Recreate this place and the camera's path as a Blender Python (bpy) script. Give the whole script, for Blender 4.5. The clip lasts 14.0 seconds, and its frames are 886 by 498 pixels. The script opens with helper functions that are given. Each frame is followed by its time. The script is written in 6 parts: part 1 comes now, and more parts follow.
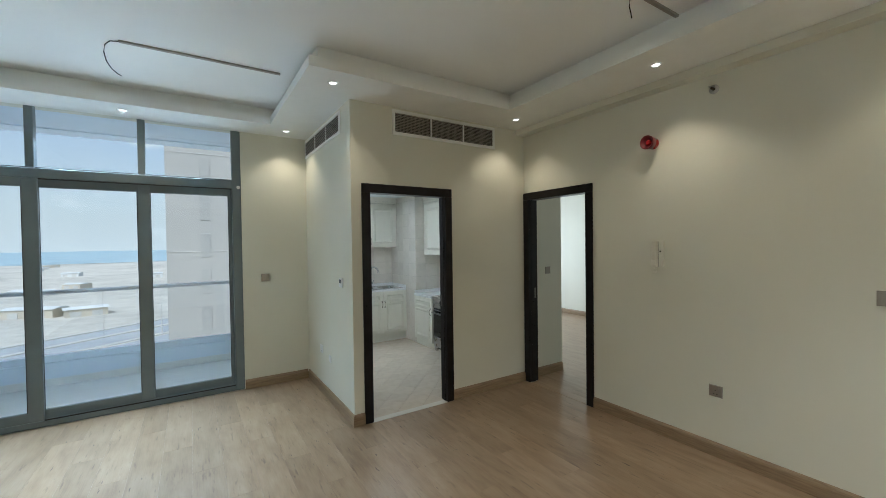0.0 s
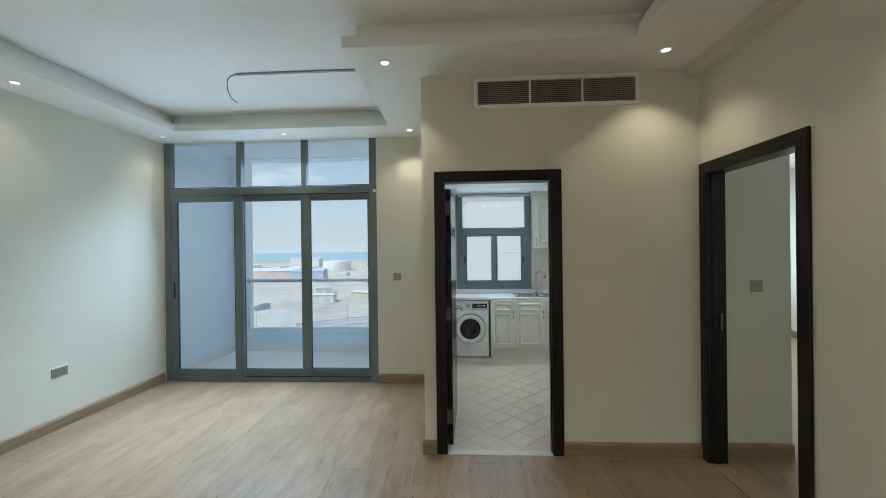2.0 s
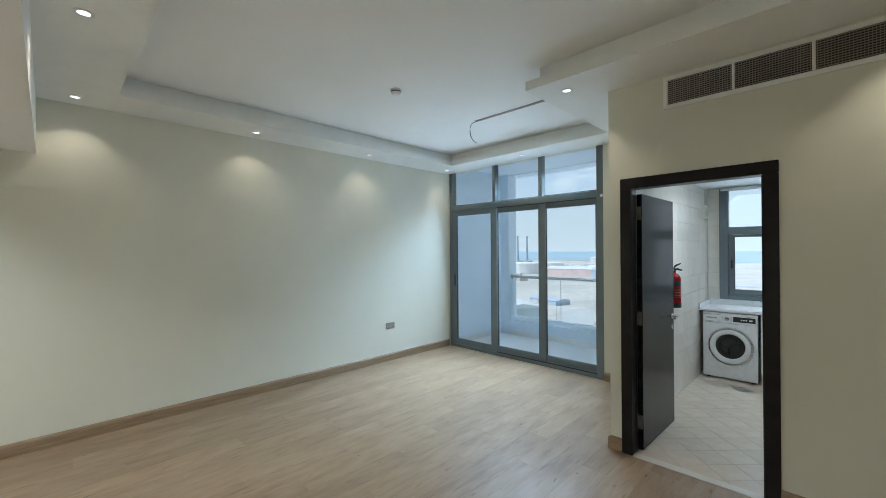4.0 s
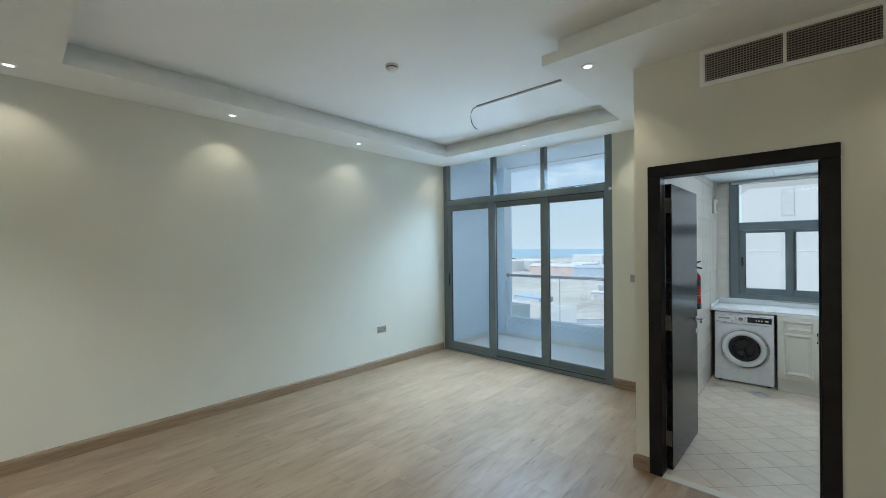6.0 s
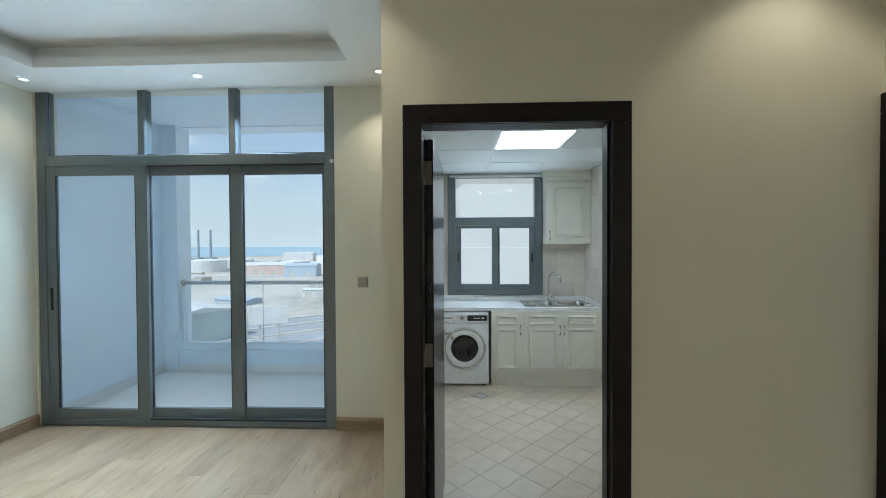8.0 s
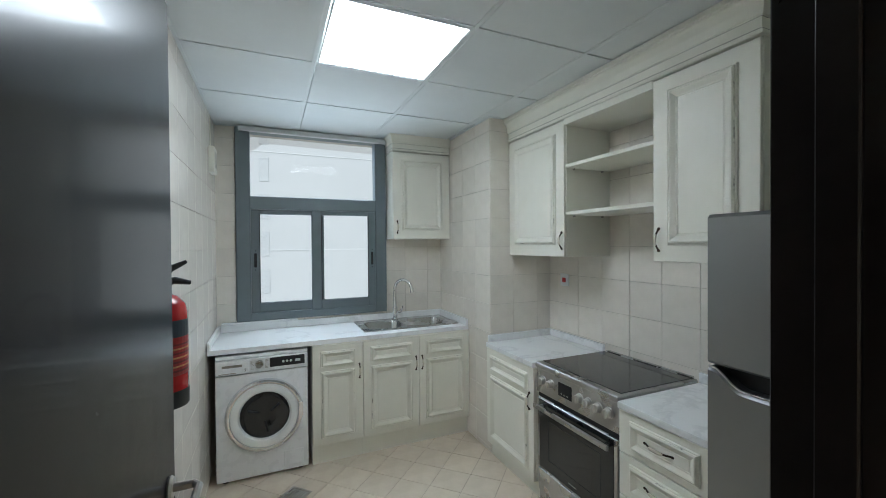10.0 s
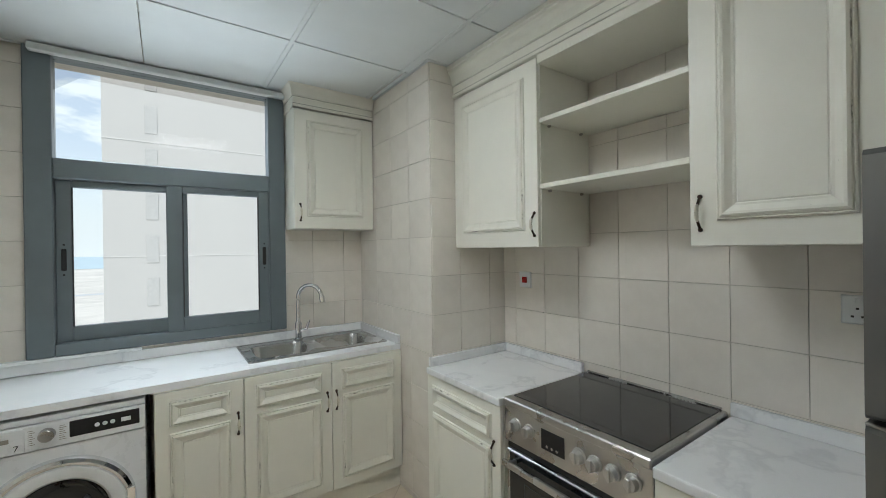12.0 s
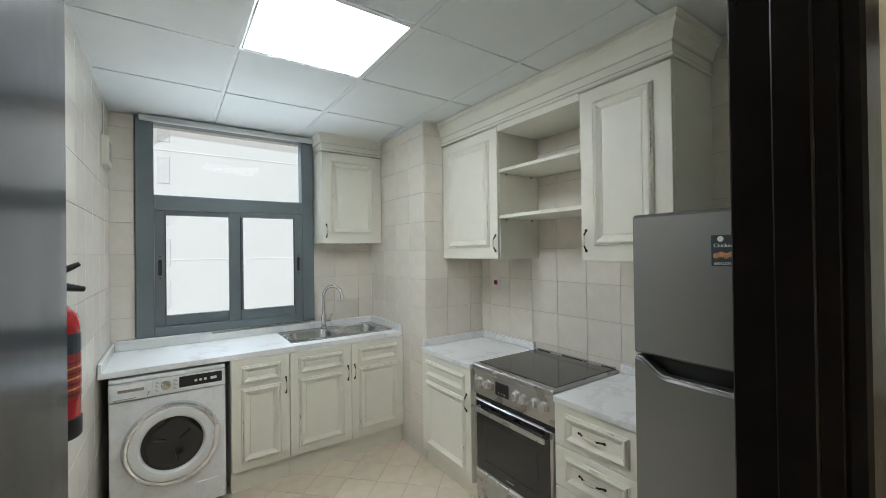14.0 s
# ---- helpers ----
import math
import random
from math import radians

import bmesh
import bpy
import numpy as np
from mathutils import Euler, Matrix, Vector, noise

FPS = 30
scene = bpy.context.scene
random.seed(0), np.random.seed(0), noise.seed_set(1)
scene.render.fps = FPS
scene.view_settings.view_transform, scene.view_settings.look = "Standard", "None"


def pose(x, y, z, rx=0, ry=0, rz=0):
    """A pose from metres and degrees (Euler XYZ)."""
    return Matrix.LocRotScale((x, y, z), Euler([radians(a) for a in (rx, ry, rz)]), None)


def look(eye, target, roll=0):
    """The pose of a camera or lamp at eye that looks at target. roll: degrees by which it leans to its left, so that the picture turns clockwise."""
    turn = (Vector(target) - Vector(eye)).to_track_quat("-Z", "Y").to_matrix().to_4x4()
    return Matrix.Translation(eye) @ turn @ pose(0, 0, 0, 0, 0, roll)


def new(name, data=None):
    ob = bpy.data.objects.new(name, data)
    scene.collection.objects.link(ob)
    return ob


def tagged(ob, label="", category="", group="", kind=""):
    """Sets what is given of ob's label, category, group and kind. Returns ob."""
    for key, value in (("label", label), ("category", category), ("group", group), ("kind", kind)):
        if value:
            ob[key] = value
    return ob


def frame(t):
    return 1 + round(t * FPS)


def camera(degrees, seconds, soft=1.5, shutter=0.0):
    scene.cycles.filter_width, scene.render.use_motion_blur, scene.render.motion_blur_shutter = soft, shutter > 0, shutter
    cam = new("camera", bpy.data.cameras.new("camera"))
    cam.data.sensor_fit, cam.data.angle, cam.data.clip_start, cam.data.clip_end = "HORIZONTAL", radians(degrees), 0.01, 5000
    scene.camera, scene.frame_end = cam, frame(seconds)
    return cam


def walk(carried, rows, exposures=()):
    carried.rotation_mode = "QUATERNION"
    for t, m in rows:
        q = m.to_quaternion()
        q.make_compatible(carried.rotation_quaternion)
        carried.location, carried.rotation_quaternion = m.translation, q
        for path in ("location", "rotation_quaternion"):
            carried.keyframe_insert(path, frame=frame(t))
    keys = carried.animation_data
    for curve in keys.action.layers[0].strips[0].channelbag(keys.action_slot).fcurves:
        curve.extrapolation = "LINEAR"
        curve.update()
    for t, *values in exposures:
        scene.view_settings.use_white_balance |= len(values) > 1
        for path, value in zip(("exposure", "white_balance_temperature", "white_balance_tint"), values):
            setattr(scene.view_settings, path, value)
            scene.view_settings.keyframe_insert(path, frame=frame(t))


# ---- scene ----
cam = camera(96.7, 14.0, soft=0.5)
PATH = [
    (0, (0.223, 0.246, 1.645), (1.301, 1.931, 1.612), -0.8),
    (0.5, (0.673, 0.278, 1.592), (1.535, 2.083, 1.591), -0.5),
    (1, (1.101, 0.346, 1.584), (1.69, 2.257, 1.592), -0.3),
    (1.5, (1.448, 0.5, 1.592), (1.72, 2.481, 1.6), -0.4),
    (2, (1.753, 0.582, 1.599), (1.647, 2.579, 1.595), -0.7),
    (2.5, (2.004, 0.516, 1.619), (1.479, 2.446, 1.618), -0.6),
    (3, (2.258, 0.409, 1.642), (1.392, 2.212, 1.649), -0.5),
    (3.5, (2.505, 0.361, 1.642), (1.355, 1.997, 1.646), -0.6),
    (4, (2.746, 0.376, 1.637), (1.337, 1.796, 1.641), -0.4),
    (4.2, (2.771, 0.341, 1.634), (1.308, 1.705, 1.644), -0.6),
    (6.3, (2.265, 0.685, 1.632), (0.984, 2.221, 1.614), -0.5),
    (6.5, (2.212, 0.815, 1.619), (1.07, 2.456, 1.603), -0.4),
    (7, (2.015, 1.141, 1.62), (1.245, 2.987, 1.589), -0.8),
    (7.5, (1.842, 1.519, 1.594), (1.431, 3.476, 1.576), -0.6),
    (8, (1.765, 1.926, 1.593), (1.688, 3.924, 1.564), -0.3),
    (8.5, (1.689, 2.328, 1.564), (1.912, 4.316, 1.544), -0.3),
    (9, (1.699, 2.752, 1.586), (2.233, 4.679, 1.544), -0.5),
    (9.2, (1.726, 2.907, 1.581), (2.33, 4.813, 1.537), -0.5),
    (11.3, (2.135, 4.123, 1.448), (3.155, 5.843, 1.451), -0.8),
    (11.5, (2.165, 4.175, 1.446), (3.217, 5.876, 1.444), -0.9),
    (12, (2.177, 4.203, 1.448), (3.33, 5.837, 1.443), -0.8),
    (12.5, (2.09, 4.085, 1.457), (3.312, 5.668, 1.452), -0.9),
    (13, (1.966, 3.906, 1.465), (3.206, 5.475, 1.464), -1.0),
    (13.5, (1.862, 3.726, 1.497), (3.1, 5.296, 1.491), -0.7),
    (14, (1.829, 3.541, 1.5), (2.966, 5.187, 1.512), -0.8),
]
EXPOSURES = [(0, 0.80, 5500, 5), (2, 0.78, 5550, 5), (4, 0.87, 5350, 5), (6.5, 0.83, 5300, 4), (7.5, 0.82, 5500, 4), (9, 0.90, 5400, 5), (11.5, 0.87, 6100, 9), (14, 1.12, 6050, 9)]
walk(cam, [(t, look(eye, target, roll)) for t, eye, target, roll in PATH], EXPOSURES)

# ---- world and sun ----
SUN_ELEVATION, SUN_AZIMUTH = 52.0, 215.0          # azimuth: degrees clockwise from +y
world = bpy.data.worlds.new("sky")
scene.world = world
world.use_nodes = True
wn, wl = world.node_tree.nodes, world.node_tree.links
wn.clear()
w_out = wn.new("ShaderNodeOutputWorld")
w_bg = wn.new("ShaderNodeBackground")
w_sky = wn.new("ShaderNodeTexSky")
w_sky.sky_type = "NISHITA"
w_sky.sun_disc = False
w_sky.sun_elevation = radians(SUN_ELEVATION)
w_sky.sun_rotation = radians(SUN_AZIMUTH)
w_sky.dust_density = 3.0
w_co = wn.new("ShaderNodeTexCoord")
w_map = wn.new("ShaderNodeMapping")
w_map.inputs["Scale"].default_value = (3.0, 3.0, 9.0)
w_noise = wn.new("ShaderNodeTexNoise")
w_noise.inputs["Scale"].default_value = 1.6
w_noise.inputs["Detail"].default_value = 8
w_noise.inputs["Roughness"].default_value = 0.6
w_ramp = wn.new("ShaderNodeValToRGB")
w_ramp.color_ramp.elements[0].position = 0.47
w_ramp.color_ramp.elements[1].position = 0.62
w_mix = wn.new("ShaderNodeMix")
w_mix.data_type = "RGBA"
w_mix.inputs["B"].default_value = (5.25, 5.6, 5.5, 1)
wl.new(w_co.outputs["Generated"], w_map.inputs["Vector"])
wl.new(w_map.outputs["Vector"], w_noise.inputs["Vector"])
wl.new(w_noise.outputs["Fac"], w_ramp.inputs["Fac"])
w_sep = wn.new("ShaderNodeSeparateXYZ")
w_haze = wn.new("ShaderNodeMapRange")
w_haze.inputs["From Min"].default_value, w_haze.inputs["From Max"].default_value = 0.0, 0.22
w_haze.inputs["To Min"].default_value, w_haze.inputs["To Max"].default_value = 0.95, 0.40
w_most = wn.new("ShaderNodeMath")
w_most.operation = "MAXIMUM"
wl.new(w_co.outputs["Generated"], w_sep.inputs["Vector"])
wl.new(w_sep.outputs["Z"], w_haze.inputs["Value"])
wl.new(w_haze.outputs["Result"], w_most.inputs[0])
wl.new(w_ramp.outputs["Color"], w_most.inputs[1])
wl.new(w_most.outputs["Value"], w_mix.inputs["Factor"])
wl.new(w_sky.outputs["Color"], w_mix.inputs["A"])
wl.new(w_mix.outputs["Result"], w_bg.inputs["Color"])
w_bg.inputs["Strength"].default_value = 0.08
wl.new(w_bg.outputs["Background"], w_out.inputs["Surface"])

sun = new("sun", bpy.data.lights.new("sun", "SUN"))
sun.data.energy, sun.data.angle, sun.data.color = 1.7, radians(0.6), (1.0, 0.96, 0.9)
az, el = radians(SUN_AZIMUTH), radians(SUN_ELEVATION)
sun_from = Vector((math.sin(az) * math.cos(el), math.cos(az) * math.cos(el), math.sin(el)))
sun.matrix_world = look(sun_from * 60, (0, 0, 0))


def area_lamp(name, eye, target, size_x, size_y, watts, colour, spread=180.0):
    ob = new(name, bpy.data.lights.new(name, "AREA"))
    ob.data.shape, ob.data.size, ob.data.size_y = "RECTANGLE", size_x, size_y
    ob.data.energy, ob.data.color, ob.data.spread = watts, colour, radians(spread)
    ob.matrix_world = look(eye, target)
    return ob


# lamps added in the openings to stand in for daylight from sky and ground
area_lamp("living_window_daylight", (-0.62, 5.40, 2.60), (-0.62, 4.65, 1.30), 2.0, 0.6, 33, (0.72, 0.88, 1.0), 76)
area_lamp("living_window_side_daylight", (0.60, 5.40, 1.7), (-1.95, 2.2, 1.6), 0.15, 1.9, 1.2, (0.74, 0.90, 1.0), 60)
area_lamp("kitchen_window_daylight", (2.22, 6.95, 2.1), (2.22, 6.2, 0.8), 0.95, 0.5, 2.0, (0.86, 0.95, 1.0), 80)
area_lamp("living_window_ground_daylight", (-0.50, 5.40, 0.40), (-0.50, 4.90, 1.27), 2.0, 0.4, 3.0, (0.80, 0.92, 1.0), 70)
area_lamp("kitchen_window_ground_daylight", (2.22, 6.95, 1.25), (2.30, 6.25, 2.30), 0.9, 0.4, 1.0, (0.86, 0.95, 1.0), 78)
# faces the room, so its glow also veils the view through the panes
area_lamp("kitchen_window_level_daylight", (2.22, 6.98, 1.66), (2.35, 5.0, 1.5), 1.05, 1.36, 0.45, (0.92, 0.98, 1.0), 170)
# bedroom window is unseen: this lamp is added to brighten that room
area_lamp("bedroom_fill_lamp", (5.8, 8.7, 1.6), (5.6, 1.0, 0.8), 2.2, 1.8, 50, (0.95, 0.98, 1.0), 110)

# ---- materials ----


def material(name):
    m = bpy.data.materials.new(name)
    m.use_nodes = True
    n, l = m.node_tree.nodes, m.node_tree.links
    return m, n, l, n["Principled BSDF"]


def set_in(node, **values):
    for key, value in values.items():
        node.inputs[key.replace("_", " ")].default_value = value


def coords(n, l, scale=(1, 1, 1), source="Object", rotation=(0, 0, 0)):
    co, mp = n.new("ShaderNodeTexCoord"), n.new("ShaderNodeMapping")
    mp.inputs["Scale"].default_value = scale
    mp.inputs["Rotation"].default_value = rotation
    l.new(co.outputs[source], mp.inputs["Vector"])
    return mp.outputs["Vector"]


def noise_tex(n, l, vec, scale, detail=4, rough=0.55):
    t = n.new("ShaderNodeTexNoise")
    set_in(t, Scale=scale, Detail=detail, Roughness=rough)
    l.new(vec, t.inputs["Vector"])
    return t.outputs["Fac"]


def ramp(n, l, fac, stops):
    r = n.new("ShaderNodeValToRGB")
    while len(r.color_ramp.elements) < len(stops):
        r.color_ramp.elements.new(0.5)
    for e, (pos, col) in zip(r.color_ramp.elements, stops):
        e.position, e.color = pos, (*col, 1)
    l.new(fac, r.inputs["Fac"])
    return r.outputs["Color"]


def bump(n, l, bsdf, height, strength=0.1, distance=0.01):
    b = n.new("ShaderNodeBump")
    set_in(b, Strength=strength, Distance=distance)
    l.new(height, b.inputs["Height"])
    l.new(b.outputs["Normal"], bsdf.inputs["Normal"])


def mixed(n, l, fac, a, b, mode="MIX"):
    m = n.new("ShaderNodeMix")
    m.data_type, m.blend_type = "RGBA", mode
    for sock, v in (("Factor", fac), ("A", a), ("B", b)):
        if isinstance(v, (tuple, float, int)):
            m.inputs[sock].default_value = (*v, 1) if isinstance(v, tuple) else v
        else:
            l.new(v, m.inputs[sock])
    return m.outputs["Result"]


def plain(name, colour, rough=0.5, metal=0.0, vary=0.06, scale=6.0, grain=0.0, grain_scale=120.0, coat=0.0):
    """A surface with slight cloudy variation of colour and, if wanted, fine relief."""
    m, n, l, b = material(name)
    vec = coords(n, l)
    f = noise_tex(n, l, vec, scale, 5)
    dark = tuple(c * (1 - vary) for c in colour)
    light = tuple(min(1, c * (1 + vary)) for c in colour)
    l.new(ramp(n, l, f, [(0.3, dark), (0.7, light)]), b.inputs["Base Color"])
    rr = n.new("ShaderNodeMapRange")
    set_in(rr, To_Min=max(0.02, rough - 0.06), To_Max=min(1, rough + 0.06))
    l.new(noise_tex(n, l, vec, scale * 3, 3), rr.inputs["Value"])
    l.new(rr.outputs["Result"], b.inputs["Roughness"])
    set_in(b, Metallic=metal)
    b.inputs["Coat Weight"].default_value = coat
    if grain:
        bump(n, l, b, noise_tex(n, l, vec, grain_scale, 3), grain, 0.002)
    return m


WALL = plain("cream_wall_paint", (0.725, 0.715, 0.615), 0.55, vary=0.02, scale=1.5, grain=0.12, grain_scale=90)
CEILING = plain("white_ceiling_paint", (0.89, 0.90, 0.885), 0.7, vary=0.02, scale=1.2, grain=0.08, grain_scale=80)
TRIM_WHITE = plain("white_gypsum_paint", (0.85, 0.86, 0.83), 0.6, vary=0.02, grain=0.05)
CEIL_TILE = plain("white_ceiling_tile", (0.72, 0.75, 0.75), 0.75, vary=0.03, scale=3, grain=0.25, grain_scale=260)
GRID_WHITE = plain("white_enamel_grid", (0.70, 0.73, 0.73), 0.4, vary=0.03)
WENGE = plain("dark_wenge_veneer", (0.012, 0.0105, 0.011), 0.30, vary=0.35, scale=10, grain=0.08, grain_scale=60)
WENGE_LEAF = plain("dark_wenge_door_leaf", (0.008, 0.0075, 0.009), 0.24, vary=0.3, scale=8, grain=0.03, grain_scale=60, coat=0.1)
for dark_wood in (WENGE, WENGE_LEAF):
    dark_wood.node_tree.nodes["Principled BSDF"].inputs["Specular IOR Level"].default_value = 0.25
ALU = plain("grey_powder_coated_aluminium", (0.165, 0.197, 0.213), 0.38, 0.25, vary=0.05, grain=0.04, grain_scale=300)
ALU_DARK = plain("dark_rubber_gasket", (0.02, 0.022, 0.024), 0.6)
STEEL = plain("brushed_stainless_steel", (0.49, 0.48, 0.465), 0.28, 1.0, vary=0.04, scale=2.5)
SINK_STEEL = plain("satin_sink_steel", (0.50, 0.50, 0.49), 0.27, 1.0, vary=0.02, scale=1.5)
KNOB_STEEL = plain("matt_steel_knob", (0.58, 0.57, 0.55), 0.42, 0.85, vary=0.04)
CHROME = plain("polished_chrome", (0.75, 0.76, 0.78), 0.06, 1.0, vary=0.02)
FRIDGE = plain("dark_silver_fridge_steel", (0.235, 0.24, 0.245), 0.30, 0.9, vary=0.03, scale=0.9)
BLACK_GLASS = plain("black_ceramic_glass", (0.010, 0.011, 0.012), 0.08, 0.0, vary=0.1, coat=0.3)
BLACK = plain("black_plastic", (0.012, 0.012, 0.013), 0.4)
WHITE_PLASTIC = plain("white_plastic", (0.78, 0.79, 0.78), 0.35, vary=0.02)
CREAM_PLASTIC = plain("aged_cream_plastic", (0.76, 0.74, 0.65), 0.4, vary=0.04)
WHITE_ENAMEL = plain("white_appliance_enamel", (0.80, 0.81, 0.82), 0.28, vary=0.01, coat=0.3)
GREY_METAL_PLATE = plain("champagne_switch_plate", (0.36, 0.33, 0.29), 0.35, 0.5, vary=0.04)
HINGE_STEEL = plain("dull_bronzed_steel", (0.17, 0.155, 0.13), 0.5, 0.6, vary=0.1)
RED = plain("red_enamel", (0.42, 0.016, 0.018), 0.25, coat=0.4, vary=0.08)
RED_PLASTIC = plain("red_plastic", (0.15, 0.010, 0.014), 0.4, vary=0.1)
BRONZE = plain("antique_bronze", (0.05, 0.035, 0.025), 0.38, 0.9, vary=0.3)
CREAM_CERAMIC = plain("cream_ceramic", (0.72, 0.68, 0.56), 0.2)
CABINET = plain("antique_white_cabinet_paint", (0.80, 0.787, 0.70), 0.42, vary=0.025, scale=4, grain=0.06, grain_scale=50)
GROUT = plain("pale_grey_grout", (0.58, 0.54, 0.475), 0.9, vary=0.1, scale=20)
PAPER = plain("white_label_paper", (0.8, 0.8, 0.78), 0.5, vary=0.02)
LABEL_DARK = plain("dark_blue_label", (0.03, 0.045, 0.06), 0.4)
LABEL_ORANGE = plain("orange_brown_print", (0.5, 0.22, 0.09), 0.5, vary=0.35, scale=60)
# bluish tint puts the skylight on the shaded balcony into its colour
BALCONY_WALL = plain("skylight_blue_render", (0.76, 0.85, 0.95), 0.8, vary=0.008, grain=0.1, grain_scale=60)
BALCONY_TILE = plain("pale_balcony_tile", (0.78, 0.80, 0.80), 0.4, vary=0.05)


def worn_paint():
    """Cabinet paint rubbed through to a dark undercoat in broken streaks."""
    m, n, l, b = material("worn_antique_white_moulding")
    vec = coords(n, l, (38, 38, 14))
    streak = ramp(n, l, noise_tex(n, l, vec, 2.2, 6, 0.7), [(0.69, (0, 0, 0)), (0.77, (1, 1, 1))])
    tone = ramp(n, l, noise_tex(n, l, vec, 0.4, 3), [(0.3, (0.76, 0.747, 0.655)), (0.7, (0.81, 0.797, 0.71))])
    l.new(mixed(n, l, streak, tone, (0.30, 0.28, 0.23)), b.inputs["Base Color"])
    set_in(b, Roughness=0.45)
    return m


WORN = worn_paint()
FLOOR_GROUT = plain("brown_grey_floor_grout", (0.40, 0.34, 0.275), 0.9, vary=0.15, scale=15)


def broken_line():
    """Dark undercoat showing in dashes where an edge is rubbed."""
    m, n, l, b = material("rubbed_edge")
    f = noise_tex(n, l, coords(n, l, (9, 9, 9)), 1.6, 6, 0.7)
    l.new(ramp(n, l, f, [(0.56, (0.78, 0.765, 0.66)), (0.66, (0.26, 0.245, 0.21))]), b.inputs["Base Color"])
    set_in(b, Roughness=0.6)
    return m


RUBBED = broken_line()
CORNICE_LINE = plain("dark_cornice_line", (0.10, 0.095, 0.08), 0.7, vary=0.5, scale=40)


def plank_material():
    """Brushed oak laminate: soft cloudy bands along the board, scattered short dark streaks and faint fibres."""
    m, n, l, b = material("oak_laminate_plank")
    info = n.new("ShaderNodeObjectInfo")
    shift = n.new("ShaderNodeVectorMath")
    shift.operation = "SCALE"
    shift.inputs["Scale"].default_value = 37.0
    comb = n.new("ShaderNodeCombineXYZ")
    for s in "XYZ":
        l.new(info.outputs["Random"], comb.inputs[s])
    l.new(comb.outputs["Vector"], shift.inputs[0])
    add = n.new("ShaderNodeVectorMath")
    l.new(coords(n, l, (1, 1, 1)), add.inputs[0])
    l.new(shift.outputs["Vector"], add.inputs[1])

    def along(across, run, scale, detail, rough):
        mp = n.new("ShaderNodeMapping")
        mp.inputs["Scale"].default_value = (across, run, 1.0)
        l.new(add.outputs["Vector"], mp.inputs["Vector"])
        return noise_tex(n, l, mp.outputs["Vector"], scale, detail, rough)

    cloud = along(7.0, 1.6, 2.0, 5, 0.55)
    col = ramp(n, l, cloud, [(0.28, (0.222, 0.146, 0.085)), (0.5, (0.298, 0.207, 0.126)), (0.75, (0.355, 0.262, 0.172))])
    fibre = along(110.0, 4.0, 1.5, 5, 0.6)
    col = mixed(n, l, 0.14, col, ramp(n, l, fibre, [(0.3, (0.15, 0.10, 0.065)), (0.7, (0.42, 0.34, 0.25))]))
    streak = ramp(n, l, along(30.0, 3.6, 1.1, 4, 0.62), [(0.60, (0, 0, 0)), (0.70, (0.62, 0.62, 0.62))])
    col = mixed(n, l, streak, col, (0.135, 0.088, 0.055))
    knot = ramp(n, l, along(42.0, 7.0, 1.0, 2, 0.5), [(0.71, (0, 0, 0)), (0.76, (0.8, 0.8, 0.8))])
    col = mixed(n, l, knot, col, (0.075, 0.052, 0.036))
    tone = n.new("ShaderNodeMapRange")
    set_in(tone, To_Min=0.88, To_Max=1.10)
    l.new(info.outputs["Random"], tone.inputs["Value"])
    hsv = n.new("ShaderNodeHueSaturation")
    l.new(tone.outputs["Result"], hsv.inputs["Value"])
    l.new(col, hsv.inputs["Color"])
    l.new(hsv.outputs["Color"], b.inputs["Base Color"])
    rr = n.new("ShaderNodeMapRange")
    set_in(rr, To_Min=0.26, To_Max=0.40)
    l.new(cloud, rr.inputs["Value"])
    l.new(rr.outputs["Result"], b.inputs["Roughness"])
    b.inputs["Specular IOR Level"].default_value = 0.45
    bump(n, l, b, fibre, 0.06, 0.002)
    return m


PLANK = plank_material()


def wood_trim():
    m, n, l, b = material("brown_oak_skirting")
    g = noise_tex(n, l, coords(n, l, (3, 3, 40)), 2.0, 7, 0.6)
    l.new(ramp(n, l, g, [(0.3, (0.22, 0.15, 0.088)), (0.7, (0.33, 0.24, 0.148))]), b.inputs["Base Color"])
    set_in(b, Roughness=0.4)
    return m


SKIRTING = wood_trim()


def marble():
    m, n, l, b = material("white_grey_marble")
    vec = coords(n, l, (1, 1, 1))
    warp = n.new("ShaderNodeTexNoise")
    set_in(warp, Scale=2.2, Detail=5)
    l.new(vec, warp.inputs["Vector"])
    mx = n.new("ShaderNodeVectorMath")
    mx.operation = "MULTIPLY_ADD"
    mx.inputs[1].default_value = (1.1, 1.1, 1.1)
    l.new(warp.outputs["Color"], mx.inputs[0])
    l.new(vec, mx.inputs[2])
    vein = noise_tex(n, l, mx.outputs["Vector"], 1.7, 5, 0.5)
    l.new(ramp(n, l, vein, [(0.36, (0.87, 0.88, 0.88)), (0.47, (0.85, 0.86, 0.865)), (0.50, (0.75, 0.76, 0.77)), (0.53, (0.86, 0.87, 0.875)), (0.7, (0.89, 0.90, 0.90))]), b.inputs["Base Color"])
    set_in(b, Roughness=0.22)
    return m


MARBLE = marble()


